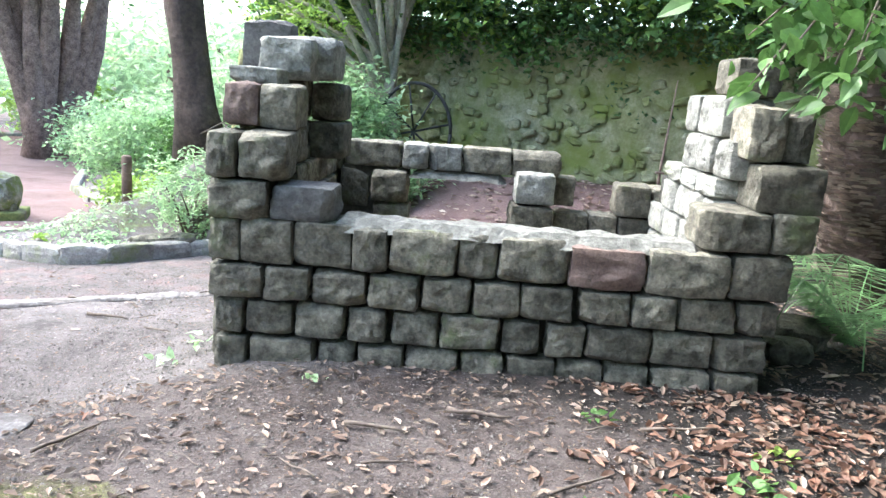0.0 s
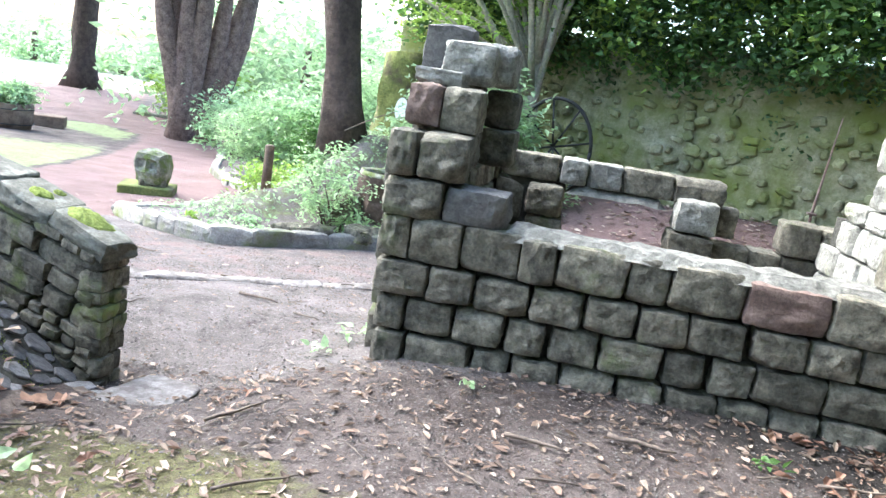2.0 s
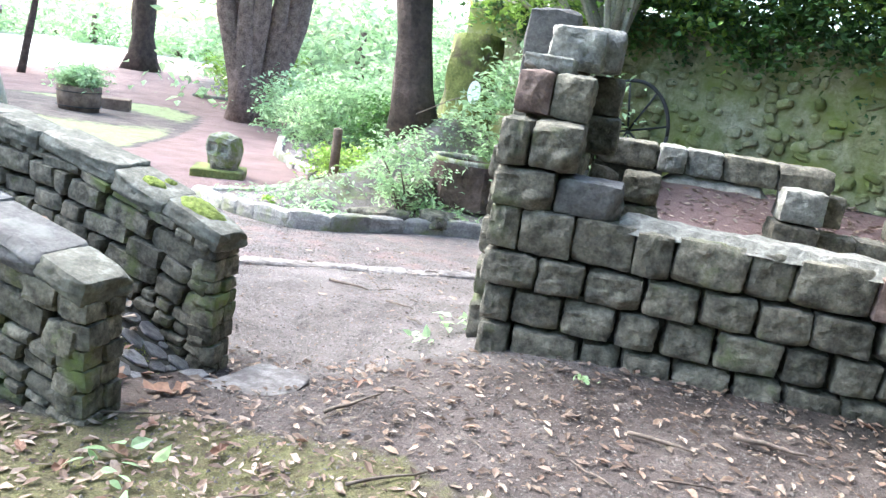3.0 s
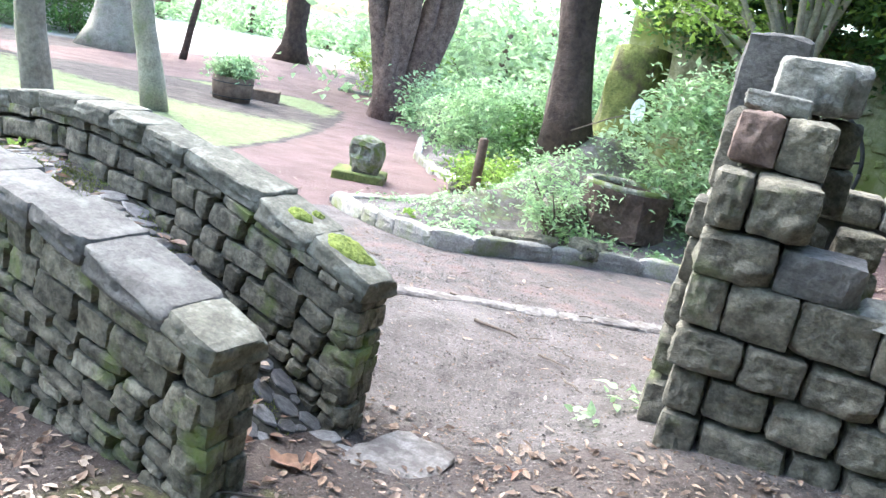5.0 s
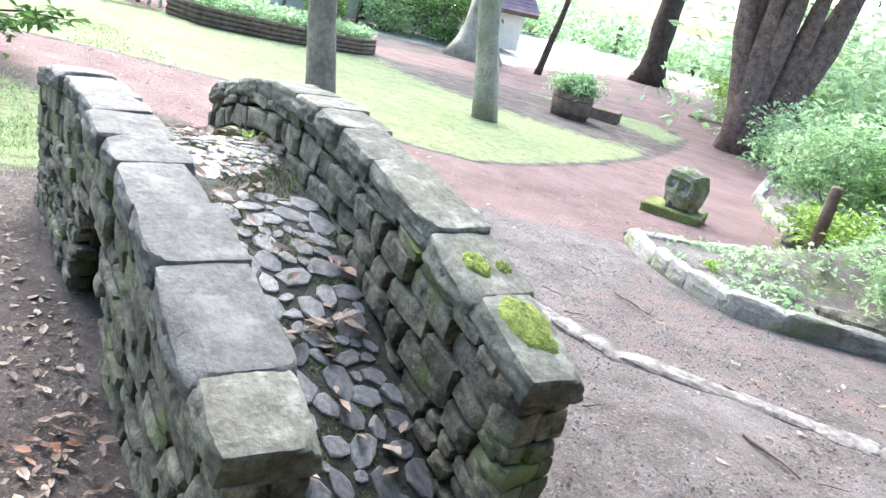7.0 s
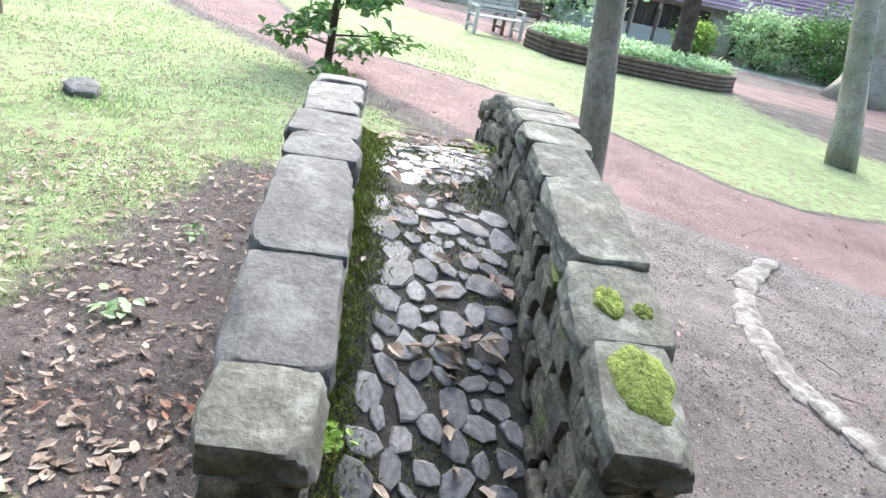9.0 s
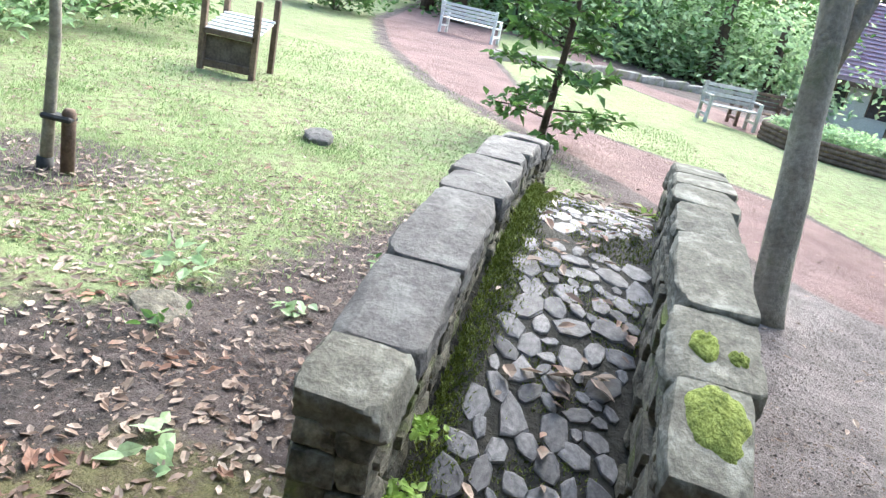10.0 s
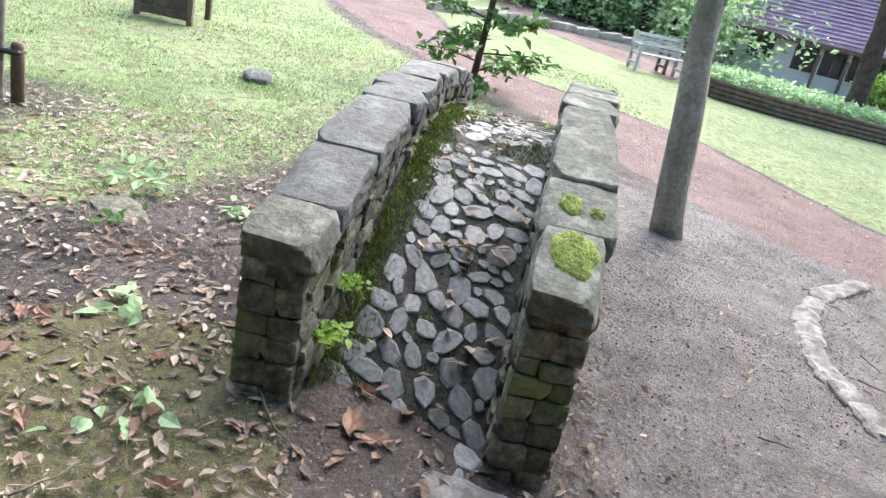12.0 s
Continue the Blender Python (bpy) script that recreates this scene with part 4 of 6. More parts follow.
tree("tree", "broad mossy-barked stub of an old tree behind the shrubs", -3.02, 11.3, 1.75, 0.42, 0.36, M_MOSSY_BARK, M_LEAF, [], (0.05, 0.0), 1.25, 0.15, seed=9)
# Out-of-view tree added behind the viewpoint; its crowns darken the right side.
tree("tree", "unseen spreading broad-leaved tree added to shade the ruin", 2.6, -3.2, 4.6, 0.32, 0.24, M_BARK, M_LEAF_DARK,
     [((1.8, -1.2, 5.2), (4.2, 3.4, 1.0), 260, 70, 0.42), ((3.4, 2.4, 3.7), (2.7, 2.5, 0.5), 230, 70, 0.34),
      ((6.0, 1.0, 5.6), (4.5, 6.0, 1.0), 300, 70, 0.5), ((5.5, 7.5, 5.6), (3.5, 4.0, 1.0), 200, 70, 0.5)], (0, 0.4), 1.4, 0.15, seed=11)

# old yew: several fused stems
yew = thing("yew_tree", (-11.6, 21.6, gz(-11.6, 21.6)), "massive old yew with fused red-brown stems", "tree")
bm = bmesh.new()
r_yew = random.Random(4)
for k in range(11):
    a = k * 0.9
    bx, by = -11.6 + 0.55 * math.cos(a) * (k % 3) / 2, 21.6 + 0.4 * math.sin(a)
    zz = gz(bx, by)
    tx, ty = bx + r_yew.uniform(-1.6, 1.6), by + r_yew.uniform(-0.8, 0.8)
    tube(bm, [(bx, by, zz - 0.2), (bx + (tx - bx) * 0.2, by + (ty - by) * 0.2, zz + 1.2), (bx + (tx - bx) * 0.6, by + (ty - by) * 0.6, zz + 3.0), (tx, ty, zz + 5.5)], [0.42, 0.34, 0.27, 0.12], 10, 0.4, k)
part("trunk", smooth_mesh("trunk", bm, M_YEW_BARK), M_YEW_BARK, yew)
p1, c1 = clump_points(r_yew, (-11.6, 21.6, 5.2), (4.2, 3.6, 2.0), 120, 70, 0.55)
part("crown", leaf_mesh("crown", p1, 0.22, M_LEAF_DARK, r_yew), M_LEAF_DARK, yew)

# sapling at the far end of the bridge
r_sap = random.Random(9)
sap = thing("sapling", (-10.3, 3.28, gz(-10.3, 3.28)), "young tree with whorled dark green leafy twigs", "tree")
bm = bmesh.new()
zs = gz(-10.3, 3.28)
tube(bm, [(-10.3, 3.28, zs - 0.05), (-10.3, 3.31, zs + 0.7), (-10.28, 3.34, zs + 1.6), (-10.3, 3.3, zs + 3.0)], [0.05, 0.042, 0.035, 0.015], 8, 0.1)
part("trunk", smooth_mesh("trunk", bm, M_BARK), M_BARK, sap)
tips = []
for k in range(26):
    h = 0.10 + 2.7 * (k / 26) ** 0.95
    a = k * 2.4
    ln = r_sap.uniform(0.5, 1.0) * (1.05 - 0.25 * k / 26)
    s = Vector((-10.3, 3.3, zs + h))
    e = s + Vector((math.cos(a) * ln, math.sin(a) * ln, r_sap.uniform(-0.12, 0.2)))
    bm = bmesh.new()
    tube(bm, [s, s.lerp(e, 0.5) + Vector((0, 0, 0.04)), e], [0.014, 0.01, 0.004], 5)
    part("branch", smooth_mesh("branch", bm, M_BARK), M_BARK, sap)
    tips += [tuple(s.lerp(e, t) + Vector((r_sap.gauss(0, 0.08), r_sap.gauss(0, 0.08), r_sap.gauss(0, 0.045)))) for t in [0.3 + 0.7 * i / 59 for i in range(60)]]
part("foliage", leaf_mesh("foliage", tips, 0.15, M_LEAF, r_sap, 0.5, 0.55), M_LEAF_DARK, sap)

# staked young tree
stk = thing("staked_tree", (-5.28, 0.24, gz(-5.28, 0.24)), "young tree tied with a black strap to a wooden stake", "tree")
bm = bmesh.new()
tube(bm, [(-5.28, 0.2, -0.3), (-5.28, 0.22, 0.1), (-5.27, 0.25, 0.6), (-5.25, 0.2, 3.2)], [0.042, 0.036, 0.034, 0.02], 10, 0.1)
part("trunk", smooth_mesh("trunk", bm, M_BARK_GREY), M_BARK_GREY, stk)
bm = bmesh.new()
tube(bm, [(-5.28, 0.345, -0.3), (-5.28, 0.345, 0.17), (-5.28, 0.345, 0.195)], [0.042, 0.042, 0.03], 10)
part("stake", smooth_mesh("stake", bm, M_WOOD), M_WOOD, stk, "short round wooden stake")
part("strap", box_bm(0.1, 0.2, 0.035, (-5.27, 0.285, 0.135), 0.012), M_BLACK, stk, "black rubber strap")
bm = bmesh.new()
tube(bm, [(-5.28, 0.2, -0.3), (-5.28, 0.2, -0.13)], [0.055, 0.05], 10)
part("guard", smooth_mesh("guard", bm, M_BLACK), M_BLACK, stk, "dark plastic guard at the foot")

stk.location.y -= 0.13

# shrubs in the beds
shrub("shrub", "pale green spreading shrub in the bed by the path", -5.95, 13.9, gz(-5.95, 13.9), (1.05, 0.8, 0.85), 90, 60, 0.17, 0.11, M_LEAF_LIGHT, 31)
shrub("shrub", "low yellow-green shrub beside a short post", -4.6, 11.1, gz(-4.6, 11.1), (0.7, 0.5, 0.3), 40, 40, 0.13, 0.09, M_LEAF_YELLOW, 32)
shrub("shrub", "small pale leafy shrub behind the kerb", -2.85, 7.95, gz(-2.85, 7.95), (0.44, 0.34, 0.48), 46, 26, 0.09, 0.07, M_LEAF_LIGHT, 33, flat=0.3)
shrub("shrub", "wide pale green layered shrub beside the ruin", -1.72, 9.35, gz(-1.72, 9.35), (0.8, 0.6, 0.85), 100, 50, 0.16, 0.10, M_LEAF_LIGHT, 34, flat=0.3)
shrub("shrub", "layered pale green shrub behind the ruined wall", -1.0, 9.0, gz(-1.0, 9.0), (0.6, 0.5, 0.55), 60, 55, 0.16, 0.09, M_LEAF_LIGHT, 35, flat=0.3)
shrub("shrub", "tall bright green shrub at the end of the boundary wall", -4.1, 13.4, gz(-4.1, 13.4), (0.8, 0.7, 1.1), 60, 50, 0.22, 0.13, M_LEAF_LIGHT, 39)
shrub("shrub", "mid-green shrub in the bed under the dark tree", -4.4, 12.9, gz(-4.4, 12.9), (0.9, 0.7, 0.6), 50, 50, 0.16, 0.10, M_LEAF, 36)
shrub("shrub", "bushy green undergrowth beside the yew", -8.6, 19.0, gz(-8.6, 19.0), (1.6, 1.4, 0.8), 60, 50, 0.25, 0.14, M_LEAF_LIGHT, 37)
shrub("shrub", "bushy green undergrowth beside the yew", -14.4, 27.5, gz(-14.4, 27.5), (1.8, 1.5, 1.1), 60, 50, 0.3, 0.18, M_LEAF_YELLOW, 38)

# ---- boundary wall with ivy ----
WALL_A, WALL_B = Vector((-3.4, 12.35)), Vector((9.0, 6.15))
wall_dir = (WALL_B - WALL_A).normalized()
wall_len = (WALL_B - WALL_A).length
wall_turn = math.degrees(math.atan2(wall_dir.y, wall_dir.x))
mid = (WALL_A + WALL_B) / 2
bm = bmesh.new()
nu, nv = 150, 26
rows = []
for j in range(nv + 1):
    row = []
    for i in range(nu + 1):
        u, h = wall_len * i / nu, -1.0 + 3.3 * j / nv
        d = 0.05 * noise.noise((u * 1.1, h * 1.1, 2)) + 0.03 * noise.noise((u * 4, h * 4, 7))
        q = WALL_A + wall_dir * u + Vector((wall_dir.y, -wall_dir.x)) * d
        row.append(bm.verts.new((q.x, q.y, h)))
    rows.append(row)
back_dir = Vector((-wall_dir.y, wall_dir.x, 0)) * 0.45
back_top = [bm.verts.new(v.co + back_dir) for v in rows[-1]]
back_low = [bm.verts.new(v.co + back_dir) for v in rows[0]]
for j in range(nv):
    for i in range(nu):
        bm.faces.new((rows[j][i], rows[j][i + 1], rows[j + 1][i + 1], rows[j + 1][i]))
for i in range(nu):
    bm.faces.new((rows[-1][i], rows[-1][i + 1], back_top[i + 1], back_top[i]))
    bm.faces.new((back_low[i + 1], back_low[i], back_top[i], back_top[i + 1]))
boundary = new("wall_north", smooth_mesh("wall_north", bm, M_BOUNDARY))
tagged(boundary, "tall old mossy rubble boundary wall hung with ivy", "wall", kind="structure")
BSTONES = blocks_of("stone", M_BOUNDARY, 10, 5, 0.16, 0.45)


def boundary_stones():
    r = random.Random(55)
    count = 0
    for tries in range(4000):
        u, h = r.uniform(1.5, 8.1), r.uniform(-0.2, 1.75)
        w, t = r.uniform(0.07, 0.21), r.uniform(0.06, 0.13)
        if any(abs(u - a) < (w + b) * 0.5 and abs(h - c) < (t + d) * 0.5 for a, b, c, d in done):
            continue
        done.append((u, w, h, t))
        q = WALL_A + wall_dir * u
        piece("stone", r.choice(BSTONES), boundary, (q.x, q.y, h), (w, r.uniform(0.06, 0.1), t), wall_turn + r.uniform(-6, 6), r.uniform(-24, 24), r.uniform(-8, 8))
        count += 1
        if count >= 280:
            break


done = []
boundary_stones()

def ivy(name, label, u0, u1, h0, h1, out, clumps, per, size, leaf, seed, droop=0.0):
    r = random.Random(seed)
    g = np.random.RandomState(seed)
    pts = []
    for k in range(clumps):
        u = r.uniform(u0, u1)
        h = h0 + (h1 - h0) * r.random() ** 0.8 + droop * noise.noise((u * 0.9, 3.0, seed))
        o = out * r.uniform(0.1, 1.0) * (0.25 + 0.75 * min(1.0, max(0.0, (h - h0) / 0.8)))
        q = WALL_A + wall_dir * u + Vector((wall_dir.y, -wall_dir.x)) * o
        pts.append(np.array((q.x, q.y, h)) + g.normal(size=(per, 3)) * np.array([0.2, 0.16, 0.14]) * r.uniform(0.6, 1.3))
    c = WALL_A + wall_dir * (u0 + u1) / 2
    ob = new(name, leaf_mesh(name, np.concatenate(pts) , size, leaf, r, 0.9, 0.75))
    return tagged(ob, label, "ivy", kind="stuff")


ivy("ivy", "dense dark green ivy hanging over the boundary wall", 0.5, 13.5, 1.85, 3.6, 0.6, 420, 40, 0.085, M_LEAF_DARK, 81, 0.3)
ivy("ivy", "lighter green climbing leaves over the boundary wall", 0.5, 13.5, 1.9, 3.6, 0.8, 600, 34, 0.09, M_LEAF, 82, 0.3)
ivy("ivy", "bright yellow-green leaves above the boundary wall", 0.6, 10.0, 2.1, 4.0, 0.9, 260, 34, 0.10, M_LEAF_YELLOW, 83, 0.3)
ivy("ivy", "dark trees and ivy rising behind the boundary wall", 0.0, 13.6, 2.3, 4.6, 0.35, 420, 46, 0.16, M_LEAF, 84)
ivy("ivy", "thin strands of ivy clinging to the wall face", 5.8, 6.4, 1.25, 1.5, 0.05, 5, 14, 0.07, M_LEAF_DARK, 85)

# old cart wheel leaning on the wall
wheel = thing("cart_wheel", (-0.62, 9.6, gz(-0.62, 9.6)), "old dark iron-rimmed cart wheel leaning on the boundary wall", "wheel")
wc = Vector((-0.70, 9.65, 0.88))
bm = bmesh.new()
tube(bm, [wc + Vector((0.45 * math.cos(a), 0.04 * math.sin(a), 0.58 * math.sin(a))) for a in [2 * math.pi * i / 40 for i in range(41)]], [0.022] * 41, 6)
part("rim", smooth_mesh("rim", bm, M_BLACK), M_BLACK, wheel)
for k in range(8):
    a = 2 * math.pi * k / 8 + 0.2
    bm = bmesh.new()
    tube(bm, [wc, wc + Vector((0.45 * math.cos(a), 0.04 * math.sin(a), 0.58 * math.sin(a)))], [0.014, 0.012], 5)
    part("spoke", smooth_mesh("spoke", bm, M_BLACK), M_BLACK, wheel)

# white oval name tag on a thin wire among the shrubs
tag_at = Vector((-2.52, 9.2, 1.05))
name_tag = thing("name_tag", tag_at, "small white oval tag hung on a thin wire", "tag")
bm = bmesh.new()
bmesh.ops.create_circle(bm, cap_ends=True, radius=0.5, segments=20)
bmesh.ops.solidify(bm, geom=bm.faces[:], thickness=0.06)
bmesh.ops.scale(bm, vec=(0.15, 0.27, 0.15), verts=bm.verts)
bmesh.ops.rotate(bm, cent=(0, 0, 0), matrix=Matrix.Rotation(radians(80), 3, "X"), verts=bm.verts)
bmesh.ops.translate(bm, vec=tag_at, verts=bm.verts)
part("plate", bm, M_WHITE, name_tag, "white oval plate")
bm = bmesh.new()
tube(bm, [tag_at + Vector((0.45, 0.1, 0.06)), tag_at + Vector((0.1, 0.03, 0.03)), tag_at + Vector((-0.3, 0.05, -0.15)), tag_at + Vector((-0.75, 0.2, -0.4))], [0.008] * 4, 5)
part("wire", smooth_mesh("wire", bm, M_TWIG), M_TWIG, name_tag)

# rusty rod standing by the wall
rod = thing("garden_rod", (2.1, 8.8, gz(2.1, 8.8)), "thin rusty upright rod with a small collar", "rod")
bm = bmesh.new()
tube(bm, [(2.12, 8.8, gz(2.1, 8.8)), (2.12, 8.8, 0.66), (2.2, 8.85, 1.7)], [0.018, 0.016, 0.006], 6)
part("shaft", smooth_mesh("shaft", bm, M_RED), M_RED, rod)
part("collar", box_bm(0.09, 0.09, 0.025, (2.12, 8.8, 0.68), 0.006), M_RED, rod)

# ---- mossy stone head, planters, posts ----
statue = thing("stone_ornament", (-6.15, 10.05, gz(-6.15, 10.05)), "mossy carved stone ornament on a low square plinth", "ornament")
bm = box_bm(0.72, 0.56, 0.13, (-6.15, 10.05, gz(-6.15, 10.05) + 0.06), 0.015, 22)
part("plinth", bm, M_MOSSY_BARK, statue, "mossy square stone plinth")
bm = bmesh.new()
bmesh.ops.create_cube(bm, size=0.42)
bmesh.ops.subdivide_edges(bm, edges=bm.edges[:], cuts=9, use_grid_fill=True)
for v in bm.verts:
    v.co = v.co * (0.3 + 0.7 * 0.25 / max(0.21, v.co.length))
    n0 = noise.noise(v.co * 5) * 0.035 + noise.noise(v.co * 14) * 0.018
    v.co = v.co * (1 + n0 * 3.0)
    v.co.z = max(v.co.z, -0.2) * 1.1
    if v.co.y < -0.12 and abs(abs(v.co.x) - 0.09) < 0.05 and -0.02 < v.co.z < 0.1:
        v.co.y += 0.05
    v.co += Vector((-6.1, 10.08, gz(-6.15, 10.05) + 0.37))
part("carved_block", bm, M_ORNAMENT, statue, "weathered carved block with pale lichen")
part("neck", box_bm(0.36, 0.3, 0.14, (-6.08, 10.06, gz(-6.15, 10.05) + 0.17), 0.03, 22), M_STONE, statue, "dark stone foot")

barrel = thing("barrel_planter", (-13.35, 16.3, gz(-13.35, 16.3)), "weathered brown half-barrel planter of leafy green plants", "planter")
bm = bmesh.new()
zb = gz(-13.35, 16.3)
tube(bm, [(-13.35, 16.3, zb - 0.02), (-13.35, 16.3, zb + 0.3), (-13.35, 16.3, zb + 0.58)], [0.44, 0.49, 0.5], 24)
part("tub", smooth_mesh("tub", bm, M_WOOD), M_WOOD, barrel)
for h in (0.12, 0.46):
    bm = bmesh.new()
    tube(bm, [(-13.35 + 0.5 * math.cos(a), 16.3 + 0.5 * math.sin(a), zb + h) for a in [2 * math.pi * i / 28 for i in range(29)]], [0.012] * 29, 4)
    part("hoop", smooth_mesh("hoop", bm, M_BLACK), M_BLACK, barrel)
pp, _ = clump_points(random.Random(12), (-13.35, 16.3, zb + 0.8), (0.5, 0.5, 0.25), 45, 30, 0.14, 0.2)
part("foliage", leaf_mesh("foliage", pp, 0.13, M_LEAF_LIGHT, random.Random(3)), M_LEAF_LIGHT, barrel)
low_box = thing("low_planter", (-13.9, 18.3, gz(-13.9, 18.3)), "low dark wooden planter beside the half barrel", "planter")
part("box", box_bm(0.9, 0.6, 0.3, (-13.9, 18.3, gz(-13.9, 18.3) + 0.15), 0.02, 30), M_WOOD, low_box)

post = thing("short_post", (-4.66, 10.62, gz(-4.66, 10.62)), "short dark wooden post among low plants", "post")
bm = bmesh.new()
tube(bm, [(-4.66, 10.62, gz(-4.66, 10.62) - 0.1), (-4.66, 10.62, 0.18), (-4.66, 10.62, 0.2)], [0.075, 0.07, 0.05], 10, 0.1)
part("shaft", smooth_mesh("shaft", bm, M_WOOD), M_WOOD, post)

# hollowed stump trough
zt = gz(-2.36, 8.82)
trough = thing("stump_trough", (-2.36, 8.82, zt), "hollowed dark tree stump trough with a mossy rim", "planter")
bm = bmesh.new()
rings = []
for h, k in ((-0.1, 0.98), (0.12, 0.9), (0.36, 1.0), (0.4, 1.0), (0.4, 0.72), (0.28, 0.66)):
    ring = []
    for i in range(18):
        a = 2 * math.pi * i / 18
        q = k * (1 + 0.1 * math.cos(6 * a) * (1 if h < 0.3 else 0.3) + 0.06 * noise.noise((a, h, 3)))
        ring.append(bm.verts.new((-2.36 + 0.46 * q * math.cos(a), 8.82 + 0.36 * q * math.sin(a), zt + h)))
    rings.append(ring)
for a, b in zip(rings[:-1], rings[1:]):
    for i in range(18):
        bm.faces.new((a[i], a[(i + 1) % 18], b[(i + 1) % 18], b[i]))
bm.faces.new(rings[-1])
part("stump", bm, M_BARK, trough)
bm = bmesh.new()
tube(bm, [(-2.36 + 0.40 * math.cos(a), 8.82 + 0.31 * math.sin(a), zt + 0.405) for a in [2 * math.pi * i / 30 for i in range(31)]], [0.05] * 31, 5, 0.5)
part("rim", smooth_mesh("rim", bm, M_ORNAMENT), M_ORNAMENT, trough, "pale rim with yellow-green moss")


# ---- far side: house, flower bed, benches ----
house = thing("cottage", (-33.0, 15.4, -1.5), "low cream-rendered cottage with a mauve tiled roof and dark eaves", "house")
hx, hy0, hy1, eave, floor_z = -33.0, 15.8, 31.0, 0.16, -1.75


def wall_with_openings(x, y0, y1, z0, z1, holes, thick=0.3):
    """A wall along y with real openings: rows of y0, y1, z0, z1."""
    bm = bmesh.new()
    ys = sorted({y0, y1, *[v for h in holes for v in h[:2]]})
    zs = sorted({z0, z1, *[v for h in holes for v in h[2:]]})
    for a, b in zip(ys[:-1], ys[1:]):
        for c, d in zip(zs[:-1], zs[1:]):
            if any(h[0] <= a and b <= h[1] and h[2] <= c and d <= h[3] for h in holes):
                continue
            m = Matrix.Translation((x - thick / 2, (a + b) / 2, (c + d) / 2)) @ Matrix.Diagonal((thick, b - a, d - c, 1))
            bmesh.ops.create_cube(bm, size=1, matrix=m)
    bmesh.ops.remove_doubles(bm, verts=bm.verts, dist=0.0005)
    return bm


HOLES = [(16.2, 17.2, -1.1, -0.1)] + [(18.0 + 1.05 * k, 18.9 + 1.05 * k, -1.15, -0.15) for k in range(4)] + [(23.2, 24.2, -1.7, -0.1), (25.0, 26.6, -1.0, -0.15)]
part("wall", wall_with_openings(hx, hy0, hy1, floor_z, eave, HOLES), M_RENDER, house)
for y0, y1, z0, z1 in HOLES:
    win = part("window", box_bm(0.02, y1 - y0, z1 - z0, (hx - 0.16, (y0 + y1) / 2, (z0 + z1) / 2)), M_GLASS, house, "dark window pane")
    for k in (y0 + 0.03, y1 - 0.03, (y0 + y1) / 2):
        part("frame", box_bm(0.07, 0.06, z1 - z0, (hx - 0.11, k, (z0 + z1) / 2), 0.005), M_WOOD, win)
    part("frame", box_bm(0.07, y1 - y0, 0.06, (hx - 0.11, (y0 + y1) / 2, z1 - 0.03), 0.005), M_WOOD, win)
    part("sill", box_bm(0.16, y1 - y0 + 0.1, 0.05, (hx - 0.02, (y0 + y1) / 2, z0 - 0.025), 0.008), M_RENDER, win)
part("gable_wall", box_bm(6.0, 0.3, eave - floor_z, (hx - 3.3, hy0 + 0.15, (eave + floor_z) / 2)), M_RENDER, house)
bm = bmesh.new()
prof = [(hx + 0.55, eave - 0.12), (hx + 0.55, eave + 0.0), (hx - 3.4, eave + 3.0), (hx - 7.3, eave), (hx - 7.3, eave - 0.12), (hx - 3.4, eave + 2.86)]
ends = [[bm.verts.new((x, y, z)) for x, z in prof] for y in (hy0 - 0.45, hy1 + 0.45)]
for i in range(6):
    bm.faces.new((ends[0][i], ends[0][(i + 1) % 6], ends[1][(i + 1) % 6], ends[1][i]))
bm.faces.new(ends[0][::-1])
bm.faces.new(ends[1])
for y in (hy0 + 0.15, hy1 - 0.15):
    g3 = bmesh.new()
    a3 = [[g3.verts.new((x, y + t, z)) for x, z in ((hx - 0.1, eave), (hx - 3.4, eave + 2.5), (hx - 6.5, eave))] for t in (-0.15, 0.15)]
    g3.faces.new(a3[0])
    g3.faces.new(a3[1][::-1])
    for i in range(3):
        g3.faces.new((a3[0][i], a3[1][i], a3[1][(i + 1) % 3], a3[0][(i + 1) % 3]))
    part("gable", g3, M_RENDER, house)
part("gable_wall", box_bm(6.0, 0.3, eave - floor_z, (hx - 3.3, hy1 - 0.15, (eave + floor_z) / 2)), M_RENDER, house)
roof = part("roof", bm, M_ROOF, house, "mauve tiled pitched roof")
for k in range(20):
    x, z = hx + 0.5 - 3.9 * k / 20, eave + 0.03 + 3.0 * k / 20
    part("tile_course", box_bm(0.2, hy1 - hy0 + 0.9, 0.022, (x, (hy0 + hy1) / 2, z + 0.015)), M_ROOF, roof)
part("fascia", box_bm(0.06, hy1 - hy0 + 0.9, 0.2, (hx + 0.5, (hy0 + hy1) / 2, eave - 0.2)), M_WOOD, house, "dark stained eaves board")
house.rotation_euler.z = radians(-20)
house.location.y -= 1.5
house.location.z += 0.55
for k in range(6):
    part("veranda_post", box_bm(0.12, 0.12, eave - floor_z, (hx + 0.42, 17.4 + 1.05 * k, (eave + floor_z) / 2), 0.01), M_WOOD, house)

